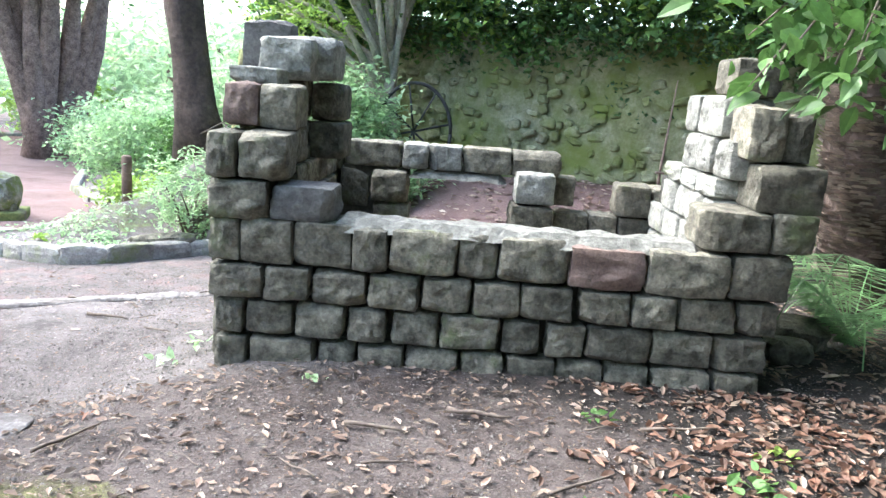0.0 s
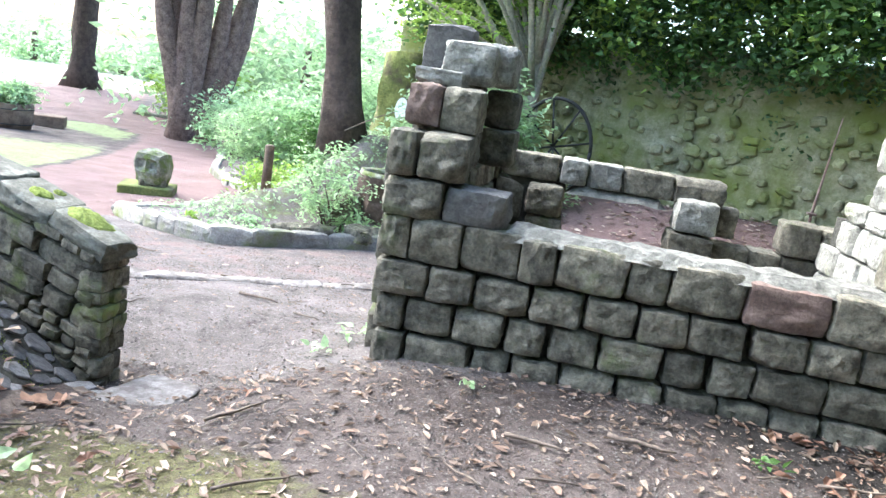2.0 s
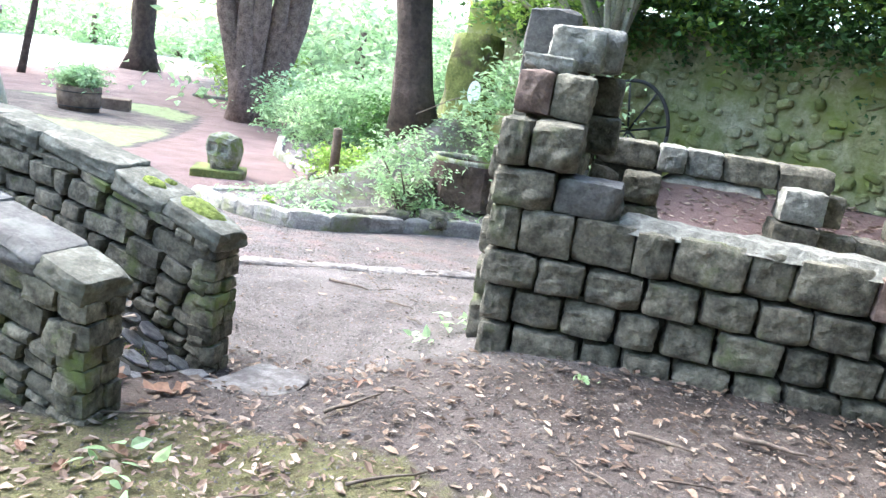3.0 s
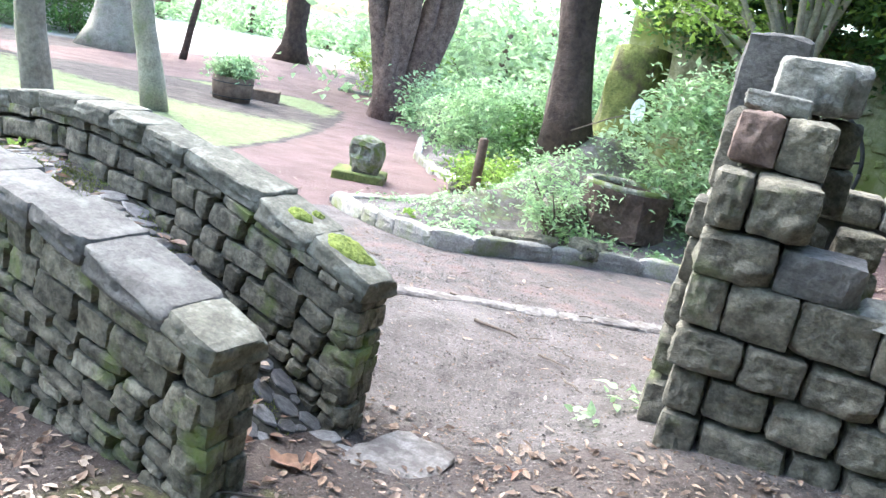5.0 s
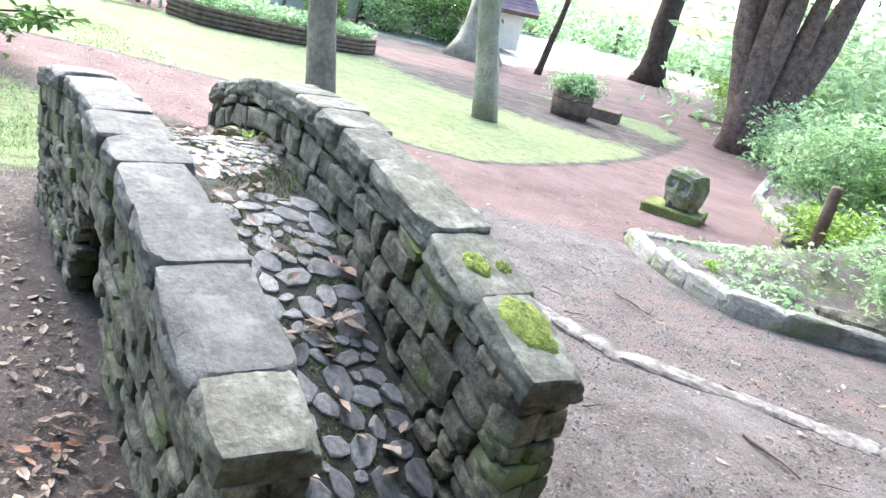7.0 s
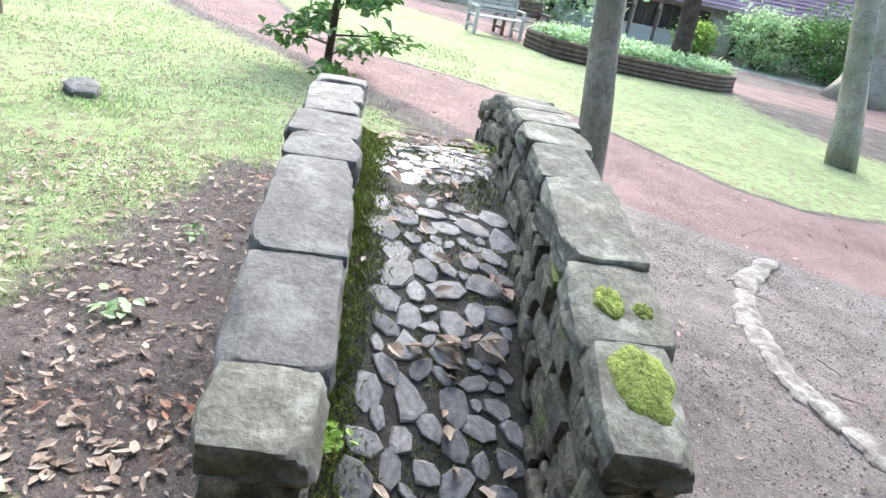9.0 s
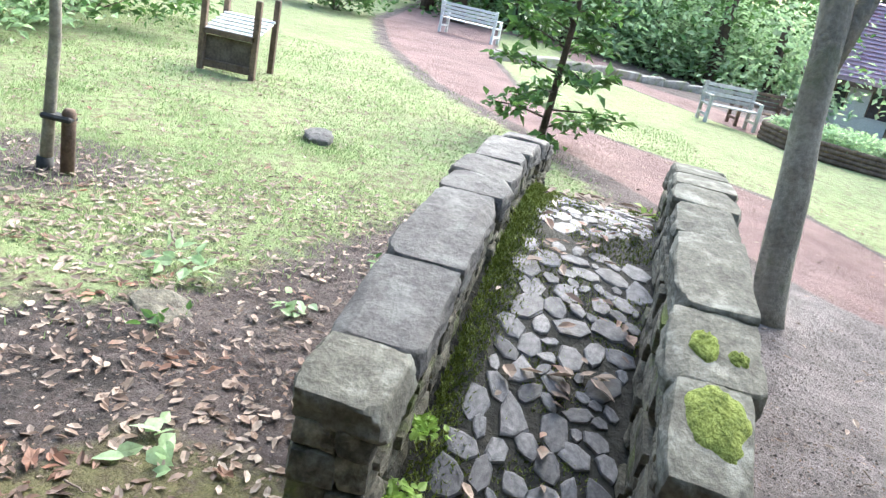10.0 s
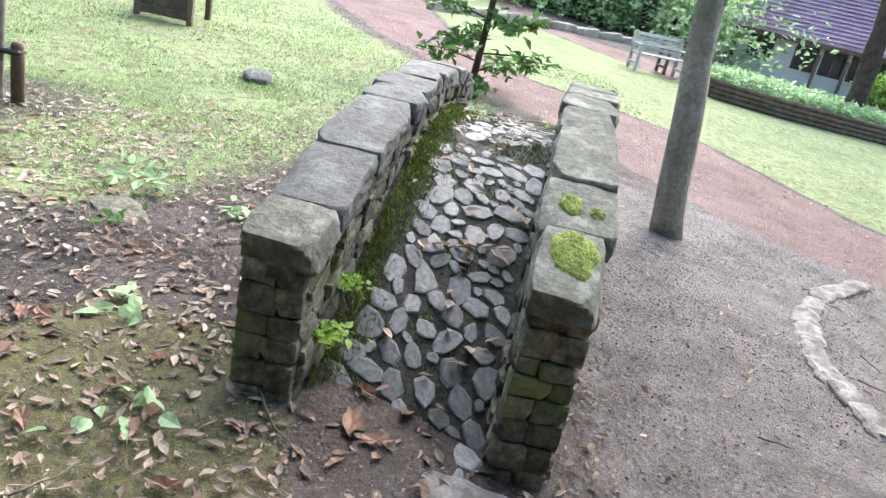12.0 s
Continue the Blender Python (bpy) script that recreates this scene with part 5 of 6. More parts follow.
bed = thing("round_flower_bed", (-18.6, 11.2, gz(-18.6, 11.2)), "raised bed with a woven brown edge full of pale green plants", "flower bed")
bm = bmesh.new()
outline = [(-17.4, 8.7), (-17.3, 10.3), (-17.6, 11.8), (-18.0, 13.2), (-18.8, 14.2), (-19.8, 14.3), (-20.6, 13.2), (-20.2, 11.0), (-19.4, 9.2), (-18.4, 8.4)]
for layer in range(4):
    pts = [(x, y, gz(x, y) + 0.05 + 0.1 * layer) for x, y in outline + outline[:1]]
    tube(bm, pts, [0.06] * len(pts), 6, 0.3, layer)
part("edge", smooth_mesh("edge", bm, M_WOOD), M_WOOD, bed, "woven brown willow edge")
rb = random.Random(61)
g = np.random.RandomState(61)
bx, by = g.uniform(-20.7, -17.3, 9000), g.uniform(8.4, 14.4, 9000)
ok = inside(bx, by, outline) > 0.06
bx, by = bx[ok], by[ok]
pts = np.stack([bx, by, ground_z(bx, by) + 0.35 + g.uniform(0, 0.24, len(bx))], 1)
part("foliage", leaf_mesh("foliage", pts, 0.16, M_LEAF_LIGHT, rb), M_LEAF_LIGHT, bed)


def bench(name, label, x, y, turn, material, width=1.5, group="benches"):
    z = gz(x, y)
    ob = thing(name, (0, 0, 0), label, "bench", group)
    for k in range(5):
        part("seat_slat", box_bm(width, 0.075, 0.03, (0, -0.17 + 0.09 * k, 0.43), 0.006), material, ob)
    for k in range(4):
        part("back_slat", box_bm(width, 0.025, 0.075, (0, 0.27 + 0.02 * k, 0.54 + 0.1 * k), 0.006), material, ob)
    for sx in (-width / 2 + 0.06, width / 2 - 0.06):
        part("leg", box_bm(0.07, 0.07, 0.62, (sx, -0.2, 0.31), 0.006), material, ob)
        part("leg", box_bm(0.07, 0.07, 0.9, (sx, 0.27, 0.45), 0.006), material, ob)
        part("armrest", box_bm(0.08, 0.52, 0.04, (sx, 0.02, 0.63), 0.006), material, ob)
        part("rail", box_bm(0.05, 0.42, 0.06, (sx, 0.03, 0.2), 0.006), material, ob)
    ob.matrix_basis = pose(x, y, z, 0, 0, turn)
    return ob


bench("bench", "weathered wooden garden bench on the lawn", -18.9, 7.75, 100, M_WOOD_PALE, 1.3)
bench("bench", "weathered wooden garden bench beside another", -19.9, 8.7, 100, M_WOOD, 1.3)
bench("bench", "white-painted garden bench at the lawn's far edge", -24.0, 1.3, 250, M_WHITE, 1.8)

# end of a wooden seat with a pale slatted top
seat = thing("wooden_garden_seat", (-10.1, -0.42, gz(-10.1, -0.42)), "dark brown wooden garden seat with a pale slatted top", "seat")
zq = gz(-10.1, -0.42)
for y in (-0.75, -0.1):
    for x in (-10.05, -10.75):
        part("leg", box_bm(0.08, 0.07, 0.95, (x, y, zq + 0.45), 0.008), M_WOOD, seat)
for k in range(6):
    part("top_slat", box_bm(0.11, 0.66, 0.03, (-10.08 - 0.125 * k, -0.42, zq + 0.50 + 0.03 * k), 0.006), M_WHITE, seat, "pale painted slat")
part("panel", box_bm(0.04, 0.6, 0.3, (-10.1, -0.42, zq + 0.27), 0.006), M_TWIG, seat, "panel of pale sticks")
part("bottom_rail", box_bm(0.06, 0.6, 0.09, (-10.06, -0.42, zq + 0.09), 0.008), M_WOOD, seat)
part("top_rail", box_bm(0.06, 0.66, 0.07, (-10.04, -0.42, zq + 0.47), 0.008), M_WOOD, seat)

seat.location.y -= 0.19

# shrubs by the cottage and behind the lawns
shrub("shrub", "rounded bright green bush by the cottage", -29.5, 19.0, gz(-29.5, 19.0), (0.8, 0.8, 0.7), 50, 40, 0.2, 0.16, M_LEAF_YELLOW, 41)
shrub("shrub", "rounded green bush by the cottage", -28.5, 21.5, gz(-28.5, 21.5), (1.3, 1.3, 1.2), 60, 50, 0.3, 0.2, M_LEAF_LIGHT, 42)
shrub("shrub", "tall rounded green bush by the cottage", -27.0, 23.5, gz(-27.0, 23.5), (1.5, 1.5, 1.4), 70, 50, 0.3, 0.2, M_LEAF, 43)
shrub("shrub", "leafy green bush beside the lawn", -23.5, -2.6, gz(-23.5, -2.6), (1.4, 1.2, 0.9), 50, 40, 0.3, 0.2, M_LEAF, 44)
shrub("shrub", "leafy undergrowth at the lawn's shady edge", -12.5, -3.8, gz(-12.5, -3.8), (2.6, 1.8, 0.7), 70, 40, 0.3, 0.16, M_LEAF, 45)
shrub("shrub", "leafy undergrowth at the lawn's shady edge", -9.0, -3.6, gz(-9.0, -3.6), (2.2, 1.4, 0.6), 60, 40, 0.3, 0.15, M_LEAF_LIGHT, 46)


def woods(name, label, arc, n, r0, r1, seed, leaf, size=0.5, high=(5, 11)):
    """A belt of trees far off: trunks, and crowns down to the ground, as one mass."""
    r = random.Random(seed)
    g = np.random.RandomState(seed)
    pts = []
    ob = thing(name, (0, 0, 0), label, "woodland", kind="stuff")
    bm = bmesh.new()
    for k in range(n):
        a = radians(arc[0] + (arc[1] - arc[0]) * (k + r.uniform(-0.4, 0.4)) / n)
        d = r.uniform(r0, r1)
        x, y = -4 + d * math.cos(a), 6 + d * math.sin(a)
        z, top = gz(x, y), r.uniform(*high)
        tube(bm, [(x, y, z - 0.3), (x, y, z + top * 0.7)], [0.3, 0.15], 6)
        c = np.array((x, y, z + top * 0.4))
        cl = g.normal(size=(46, 3)) * np.array([1.8, 1.8, top * 0.26]) + c
        pts.append((cl[:, None, :] + g.normal(size=(46, 26, 3)) * 0.6).reshape(-1, 3))
    part("trunks", smooth_mesh("trunks", bm, M_BARK), M_BARK, ob)
    p = np.concatenate(pts)
    part("crowns", leaf_mesh("crowns", p[p[:, 2] > -1.5], size, leaf, r), leaf, ob)


woods("far_woods", "belt of mixed green trees beyond the lawns", (172, 196), 14, 26, 38, 91, M_LEAF, 0.36)
woods("far_woods", "pale green bushes beyond the lawns", (164, 190), 18, 29, 34, 97, M_LEAF_LIGHT, 0.3, (2.5, 4.5))
woods("far_woods", "dark green trees beyond the lawns", (160, 205), 26, 40, 55, 92, M_LEAF, 0.5, (8, 14))
woods("far_woods", "pale green bushes beyond the path", (118, 158), 16, 50, 66, 93, M_LEAF_LIGHT, 0.5, (1.6, 3.4))
woods("far_woods", "green trees behind the raised beds", (88, 116), 12, 22, 34, 94, M_LEAF_LIGHT, 0.4, (3, 7))
woods("far_woods", "trees that close the garden", (-140, -95), 9, 20, 30, 95, M_LEAF_DARK, 0.5, (7, 13))
# Belt kept out of the views, added to block light from right and behind.
woods("far_woods", "mostly unseen tall dark trees added to close and shade the garden behind the ruin", (-95, 58), 46, 16, 22, 96, M_LEAF_DARK, 0.4, (8, 14))

# long low dark hedge bank at the far lawn edge
kerb_line("edging", [(-19.5, 2.2), (-24.0, 5.6), (-27.5, 9.2), (-31.0, 12.5)], "long low stone edging of the far lawn", 0.3, 0.25, (0.8, 1.4))

# ---- right of the ruin: shaggy tree, fern, overhanging branch ----
pal = thing("shaggy_tree", (3.08, 6.0, gz(3.08, 6.0)), "tree with a shaggy trunk of layered dry frond bases", "tree")
part("trunk", trunk_mesh(3.08, 6.0, gz(3.08, 6.0), 4.4, 0.3, 0.27, (-0.55, 0.1), 1.3, (((2.8, 6.0, 2.2), (1.9, 4.0, 2.3), 0.05, 0.02), ((3.0, 6.1, 3.4), (0.4, 4.5, 5.0), 0.12, 0.05), ((3.0, 6.1, 3.6), (4.6, 4.6, 5.2), 0.12, 0.05), ((3.0, 6.1, 3.6), (2.6, 7.8, 5.4), 0.1, 0.04)), material=M_BARK, seed=12), M_BARK, pal)
rp = random.Random(5)
verts, faces = [], []
for k in range(1700):
    h = rp.uniform(0.2, 2.8)
    t = (h - gz(3.08, 6.0)) / 4.4
    a = rp.uniform(math.pi * 0.75, math.pi * 2.05)
    c = Vector((3.08 - 0.55 * t, 6.0 + 0.1 * t, h))
    rad = 0.31 + rp.uniform(0, 0.02)
    q = c + Vector((rad * math.cos(a), rad * math.sin(a), 0))
    tan = Vector((-math.sin(a), math.cos(a), 0)) * rp.uniform(0.03, 0.07)
    outw = Vector((math.cos(a), math.sin(a), 0)) * rp.uniform(0.02, 0.05)
    i = len(verts)
    verts += [q - tan, q + tan, q + tan * 0.5 + outw + Vector((0, 0, 0.01)), q - tan * 0.5 + outw + Vector((0, 0, 0.01)), q + Vector((0, 0, -0.012)) - tan, q + Vector((0, 0, -0.012)) + tan]
    faces += [(i, i + 1, i + 2, i + 3), (i + 3, i + 2, i + 5, i + 4)]
part("shaggy_bark", mesh_of("shaggy_bark", verts, faces, M_FROND), M_FROND, pal, "rows of dry grey-brown frond bases")
# Crown stays out of view; spread forward and dense to shade the ruin.
pc, _ = clump_points(rp, (3.1, 2.9, 4.5), (3.2, 3.8, 1.0), 400, 60, 0.42)
part("crown", leaf_mesh("crown", pc, 0.13, M_LEAF, rp, 0.7, 0.55), M_LEAF, pal)


M_FERN = mat("fern_green", (0.14, 0.27, 0.11), (0.25, 0.40, 0.18), 2, 0.5, 0, 30, tone=0.3, island=True, space="World", thin=0.35)


def fern(x, y, z, label, fronds, length, seed, turns=(0, 360), rise=0.55):
    r = random.Random(seed)
    ob = thing("fern", (x, y, z), label, "fern")
    for k in range(fronds):
        a = radians(turns[0] + (turns[1] - turns[0]) * (k + r.uniform(-0.3, 0.3)) / fronds)
        ln, up = length * r.uniform(0.75, 1.1), rise * r.uniform(0.7, 1.3)
        d = Vector((math.cos(a), math.sin(a), 0))
        s = Vector((-d.y, d.x, 0))
        verts, faces = [], []
        n = 25
        prev = None
        for i in range(n + 1):
            t = i / n
            c = Vector((x, y, z)) + d * ln * (t * 0.92) + Vector((0, 0, ln * (up * math.sin(t * 2.1) - 0.35 * t * t)))
            j = len(verts)
            verts += [c - s * 0.004, c + s * 0.004]
            if prev is not None:
                faces.append((prev, prev + 1, j + 1, j))
            prev = j
            w = ln * 0.26 * math.sin(min(1.0, t * 1.15 + 0.12) * math.pi) ** 0.8
            for sg in (-1, 1):
                e = c + s * sg * w + d * w * 0.35 + Vector((0, 0, -0.12 * w))
                h = d * ln / n * 0.36
                m = c.lerp(e, 0.45)
                q = len(verts)
                verts += [c, m + h, e, m - h]
                faces += [(q, q + 1, q + 2), (q, q + 2, q + 3)]
        part("frond", mesh_of("frond", verts, faces, M_FERN), M_FERN, ob)
    return ob


fern(2.32, 4.7, gz(2.32, 4.7) + 0.1, "large green fern with arching fronds beside the ruin", 17, 1.0, 8, (60, 350), 0.62)
fern(2.55, 5.5, gz(2.55, 5.5) + 0.05, "green fern under the shaggy tree", 8, 0.7, 9, (80, 300))

# overhanging branch with broad pointed leaves
branch = thing("overhanging_branch", (1.9, 4.0, 2.3), "overhanging branch with broad pointed bright green leaves", "branch")
rbz = random.Random(15)
bm = bmesh.new()
tips = []
ROOT = Vector((1.9, 4.0, 2.3))
for e in ((0.75, 2.7, 1.68), (0.72, 2.55, 1.52), (0.95, 2.6, 1.5), (1.05, 2.6, 1.68), (0.7, 2.7, 1.85), (1.1, 2.8, 1.55), (0.9, 2.6, 1.78), (1.2, 2.7, 1.75), (0.62, 2.6, 1.78), (0.8, 2.5, 1.62), (1.0, 2.5, 1.6), (1.2, 2.6, 1.62), (1.25, 2.75, 1.5)):
    e = Vector(e)
    m0 = ROOT.lerp(e, 0.55) + Vector((0, 0, 0.08))
    tube(bm, [ROOT, m0, ROOT.lerp(e, 0.85) + Vector((0, 0, 0.03)), e], [0.016, 0.008, 0.005, 0.002], 5)
    for k in range(30):
        t = rbz.uniform(0.55, 1.0)
        tips.append(tuple(ROOT.lerp(e, t) + Vector((rbz.gauss(0, 0.06), rbz.gauss(0, 0.06), rbz.gauss(-0.01, 0.05)))))
part("twig", smooth_mesh("twig", bm, M_TWIG), M_TWIG, branch)


def broad_leaves(name, pts, size, material, seed, droop=0.7):
    """Pointed leaves of eight faces that hang from their stalks."""
    r = random.Random(seed)
    verts, faces = [], []
    for p in pts:
        p = Vector(p)
        d = Vector((r.gauss(0, 1), r.gauss(0, 1), -droop + r.gauss(0, 0.4))).normalized()
        s = d.cross(Vector((r.gauss(0, 0.6), r.gauss(0, 0.6), 1))).normalized()
        n0 = s.cross(d)
        ln = size * r.uniform(0.6, 1.2)
        i = len(verts)
        prof = ((0, 0), (0.18, 0.24), (0.42, 0.3), (0.7, 0.18), (1.0, 0))
        for t, w in prof:
            c = p + d * ln * t - n0 * ln * 0.12 * t * t
            verts += [c - s * w * ln + n0 * w * ln * 0.25, c, c + s * w * ln + n0 * w * ln * 0.25]
        for k in range(4):
            a = i + 3 * k
            faces += [(a, a + 1, a + 4, a + 3), (a + 1, a + 2, a + 5, a + 4)]
    return mesh_of(name, verts, faces, material)


part("foliage", broad_leaves("leaves", tips, 0.095, M_LEAF, 4), M_LEAF, branch)


def ground_plant(x, y, label, size, n, leaf, seed):
    r = random.Random(seed)
    z = gz(x, y)
    pts = [(x + r.gauss(0, size * 0.5), y + r.gauss(0, size * 0.5), z + r.uniform(0.02, size * 0.6)) for _ in range(n)]
    ob = thing("ground_plant", (x, y, z), label, "plant")
    for k, p in enumerate(pts):
        part("leaf", broad_leaves("leaf", [p], size * 0.6, leaf, seed * 100 + k, -0.25), leaf, ob)
    return ob


for k, (x, y, s, n, leaf) in enumerate(((0.50, 2.35, 0.14, 26, M_LEAF), (0.72, 2.6, 0.1, 14, M_LEAF), (1.05, 2.75, 0.11, 22, M_LEAF), (1.25, 3.05, 0.08, 12, M_LEAF_YELLOW), (-0.72, 3.5, 0.07, 12, M_LEAF_LIGHT), (-0.35, 2.3, 0.08, 12, M_LEAF),
                                        (0.55, 3.3, 0.08, 12, M_LEAF), (-1.55, 3.95, 0.10, 14, M_LEAF_LIGHT), (-1.45, 4.3, 0.13, 18, M_LEAF_LIGHT), (2.1, 6.6, 0.2, 30, M_LEAF_YELLOW), (-4.0, 2.05, 0.1, 16, M_LEAF_LIGHT),
                                        (-4.9, 2.3, 0.09, 12, M_LEAF), (-3.6, 1.6, 0.09, 12, M_LEAF), (-4.2, 1.45, 0.16, 26, M_LEAF_LIGHT), (-5.05, -0.3, 0.2, 20, M_LEAF), (-3.6, 7.6, 0.12, 24, M_LEAF_LIGHT), (-4.2, 7.6, 0.12, 24, M_LEAF_YELLOW), (-1.8, 8.3, 0.14, 30, M_LEAF_LIGHT), (-2.3, 8.1, 0.1, 20, M_LEAF_LIGHT))):
    ground_plant(x, y, "small leafy green plant growing from the soil", s, n, leaf, 200 + k)
ground_plant(-4.75, b_in(-4.75) - 0.05, "small green tuft at the foot of the parapet", 0.08, 14, M_LEAF_YELLOW, 240).location.z = 0.44
# fallen pale green compound leaves
for k, (x, y) in enumerate(((-2.78, 1.96), (-2.15, 2.2), (-1.75, 1.75))):
    r = random.Random(300 + k)
    pts = [(x + 0.022 * i + r.gauss(0, 0.015), y + r.gauss(0, 0.05), gz(x, y) + 0.03) for i in range(-5, 6)]
    ob = thing("fallen_leaf", (x, y, gz(x, y)), "fallen pale grey-green compound leaf on the soil", "leaf")
    for i, p in enumerate(pts):
        part("leaflet", broad_leaves("leaflet", [p], 0.085, M_LEAF_LIGHT, 3100 + 20 * k + i, 0.05), M_LEAF_LIGHT, ob)


# ---- leaf litter, twigs, grass, pebbles ----
def scatter(count, box, keep, seed):
    r = np.random.RandomState(seed)
    x, y = r.uniform(box[0], box[1], count), r.uniform(box[2], box[3], count)
    k = keep(x, y, r)
    x, y = x[k], y[k]
    return np.stack([x, y, ground_z(x, y)], 1), r


def free(x, y):
    """Off the hut's walls and the bridge."""
    hut_in = (x > -1.36) & (x < 1.55) & (y > 3.78) & (y < 4.08)
    br = (x < X0 + 0.05) & (x > X1 - 0.05) & (y > f_in(x) - 0.24) & (y < b_in(x) + 0.24)
    return ~hut_in & ~br


def litter(name, label, p, size, material, seed, curl=0.35):
    r = np.random.RandomState(seed)
    n = len(p)
    a = r.uniform(0, 2 * np.pi, n)
    s = size * r.uniform(0.45, 1.3, n)
    tilt = r.normal(0, 0.18, (n, 2))
    base = []
    for dx, dy, dz in ((-0.5, 0, 0.2), (-0.22, -0.2, 0.3), (0.16, -0.18, 0.35), (0.52, 0.03, 0.1), (0.2, 0.17, 0.3), (-0.2, 0.19, 0.35), (0, 0, 0.0)):
        X, Y = dx * s, dy * s * r.uniform(0.7, 1.3, n)
        base.append(np.stack([p[:, 0] + X * np.cos(a) - Y * np.sin(a), p[:, 1] + X * np.sin(a) + Y * np.cos(a), p[:, 2] + 0.012 + curl * dz * s * r.uniform(0.2, 1.5, n) + tilt[:, 0] * X + tilt[:, 1] * Y], 1))
    v = np.stack(base, 1).reshape(-1, 3)
    i = np.arange(n)[:, None] * 7
    f = np.concatenate([i + np.array((q, (q + 1) % 6, 6)) for q in range(6)])
    return tagged(new(name, mesh_of(name, v.tolist(), f.tolist(), material)), label, "leaf litter", kind="stuff")


p, _ = scatter(15000, (-3.5, 2.6, 1.2, 3.8), lambda x, y, r: free(x, y) & (r.uniform(0, 1, len(x)) < 0.14 + 0.10 * smooth(x, 0.2, 1.6)), 1)
litter("leaf_litter", "brown and buff dry leaves scattered on the soil", p, 0.052, M_LITTER_BROWN, 2)
p, _ = scatter(5200, (0.0, 2.9, 1.8, 3.75), lambda x, y, r: free(x, y) & (r.uniform(0, 1, len(x)) < 0.42 * smooth(x + 0.25 * np.sin(y * 5), 0.25, 1.3)), 61)
litter("leaf_litter", "curled orange-brown dry leaves lying thickly on the soil", p, 0.07, M_LITTER_ORANGE, 62, 0.6)
p, _ = scatter(2600, (-3.5, 2.4, 1.2, 3.8), lambda x, y, r: free(x, y) & (r.uniform(0, 1, len(x)) < 0.4), 63)
litter("leaf_litter", "pale buff curled leaves scattered on the soil", p, 0.05, M_LITTER, 64, 0.6)
p, _ = scatter(30000, (-4.5, 2.6, 1.2, 7.2), lambda x, y, r: free(x, y) & (r.uniform(0, 1, len(x)) < 0.5), 65)
litter("leaf_litter", "small crumbs of broken leaf and bark trodden into the soil", p, 0.018, M_LITTER_BROWN, 66, 0.3)
p, _ = scatter(2600, (1.4, 6.0, 3.6, 9.0), lambda x, y, r: free(x, y) & (r.uniform(0, 1, len(x)) < 0.8), 3)
litter("leaf_litter", "thick brown dry leaves beside the ruin", p, 0.085, M_LITTER_BROWN, 4)
p, _ = scatter(3600, (-1.0, 2.0, 4.1, 10.0), lambda x, y, r: free(x, y) & (r.uniform(0, 1, len(x)) < 0.5), 5)
litter("leaf_litter", "dry leaves on the reddish ground behind the ruin", p, 0.08, M_LITTER, 6)
p, _ = scatter(6000, (-6.5, -1.5, 0.4, 2.7), lambda x, y, r: free(x, y) & (r.uniform(0, 1, len(x)) < 0.28), 7)
litter("leaf_litter", "buff dry leaves on the soil beside the bridge", p, 0.055, M_LITTER, 8)
p, _ = scatter(3000, (-12, -1.2, 2.0, 9.5), lambda x, y, r: free(x, y) & (r.uniform(0, 1, len(x)) < 0.3), 9)
litter("leaf_litter", "a few dry leaves on the paths", p, 0.055, M_LITTER, 10)
p, _ = scatter(1500, (-5.8, -3.4, -0.8, 1.5), lambda x, y, r: r.uniform(0, 1, len(x)) < 0.6, 17)
litter("leaf_litter", "dry leaves round the staked young tree", p, 0.06, M_LITTER, 18)
p, _ = scatter(2600, (-10.5, -2.8, -3.0, 2.2), lambda x, y, r: free(x, y) & (r.uniform(0, 1, len(x)) < 0.5), 11)
litter("leaf_litter", "dry leaves strewn over the lawn", p, 0.06, M_LITTER, 12)
r = np.random.RandomState(14)
dx = r.uniform(-5.6, -2.4, 130)
dy = np.array([f_in(x) + 0.05 + (b_in(x) - f_in(x) - 0.1) * (t ** 0.6) for x, t in zip(dx, r.uniform(0, 1, 130))])
litter("leaf_litter", "red-brown dry leaves caught between the cobbles", np.stack([dx, dy, np.array([deck_z(x) + 0.02 for x in dx])], 1), 0.08, M_LITTER, 15)


def big_leaf(x, y, z, turn, size, seed):
    """One broad lobed dry leaf."""
    r = random.Random(seed)
    verts, faces = [(x, y, z + 0.015)], []
    for i in range(15):
        a = 2 * math.pi * i / 15 + radians(turn)
        k = size * (0.78 if i % 3 else 1.0) * r.uniform(0.8, 1.1)
        u, v = k * math.cos(a) * 1.15, 0.5 * k * math.sin(a)
        c0, s0 = math.cos(radians(turn * 2.3)), math.sin(radians(turn * 2.3))
        verts.append((x + u * c0 - v * s0, y + u * s0 + v * c0, z + 0.012 + abs(v) * 0.5 + r.uniform(0, 0.015)))
    for i in range(15):
        faces.append((0, 1 + i, 1 + (i + 1) % 15))
    return tagged(new("dry_leaf", mesh_of("dry_leaf", verts, faces, M_LITTER_ORANGE)), "large curled orange-buff dry leaf on the soil", "leaf")


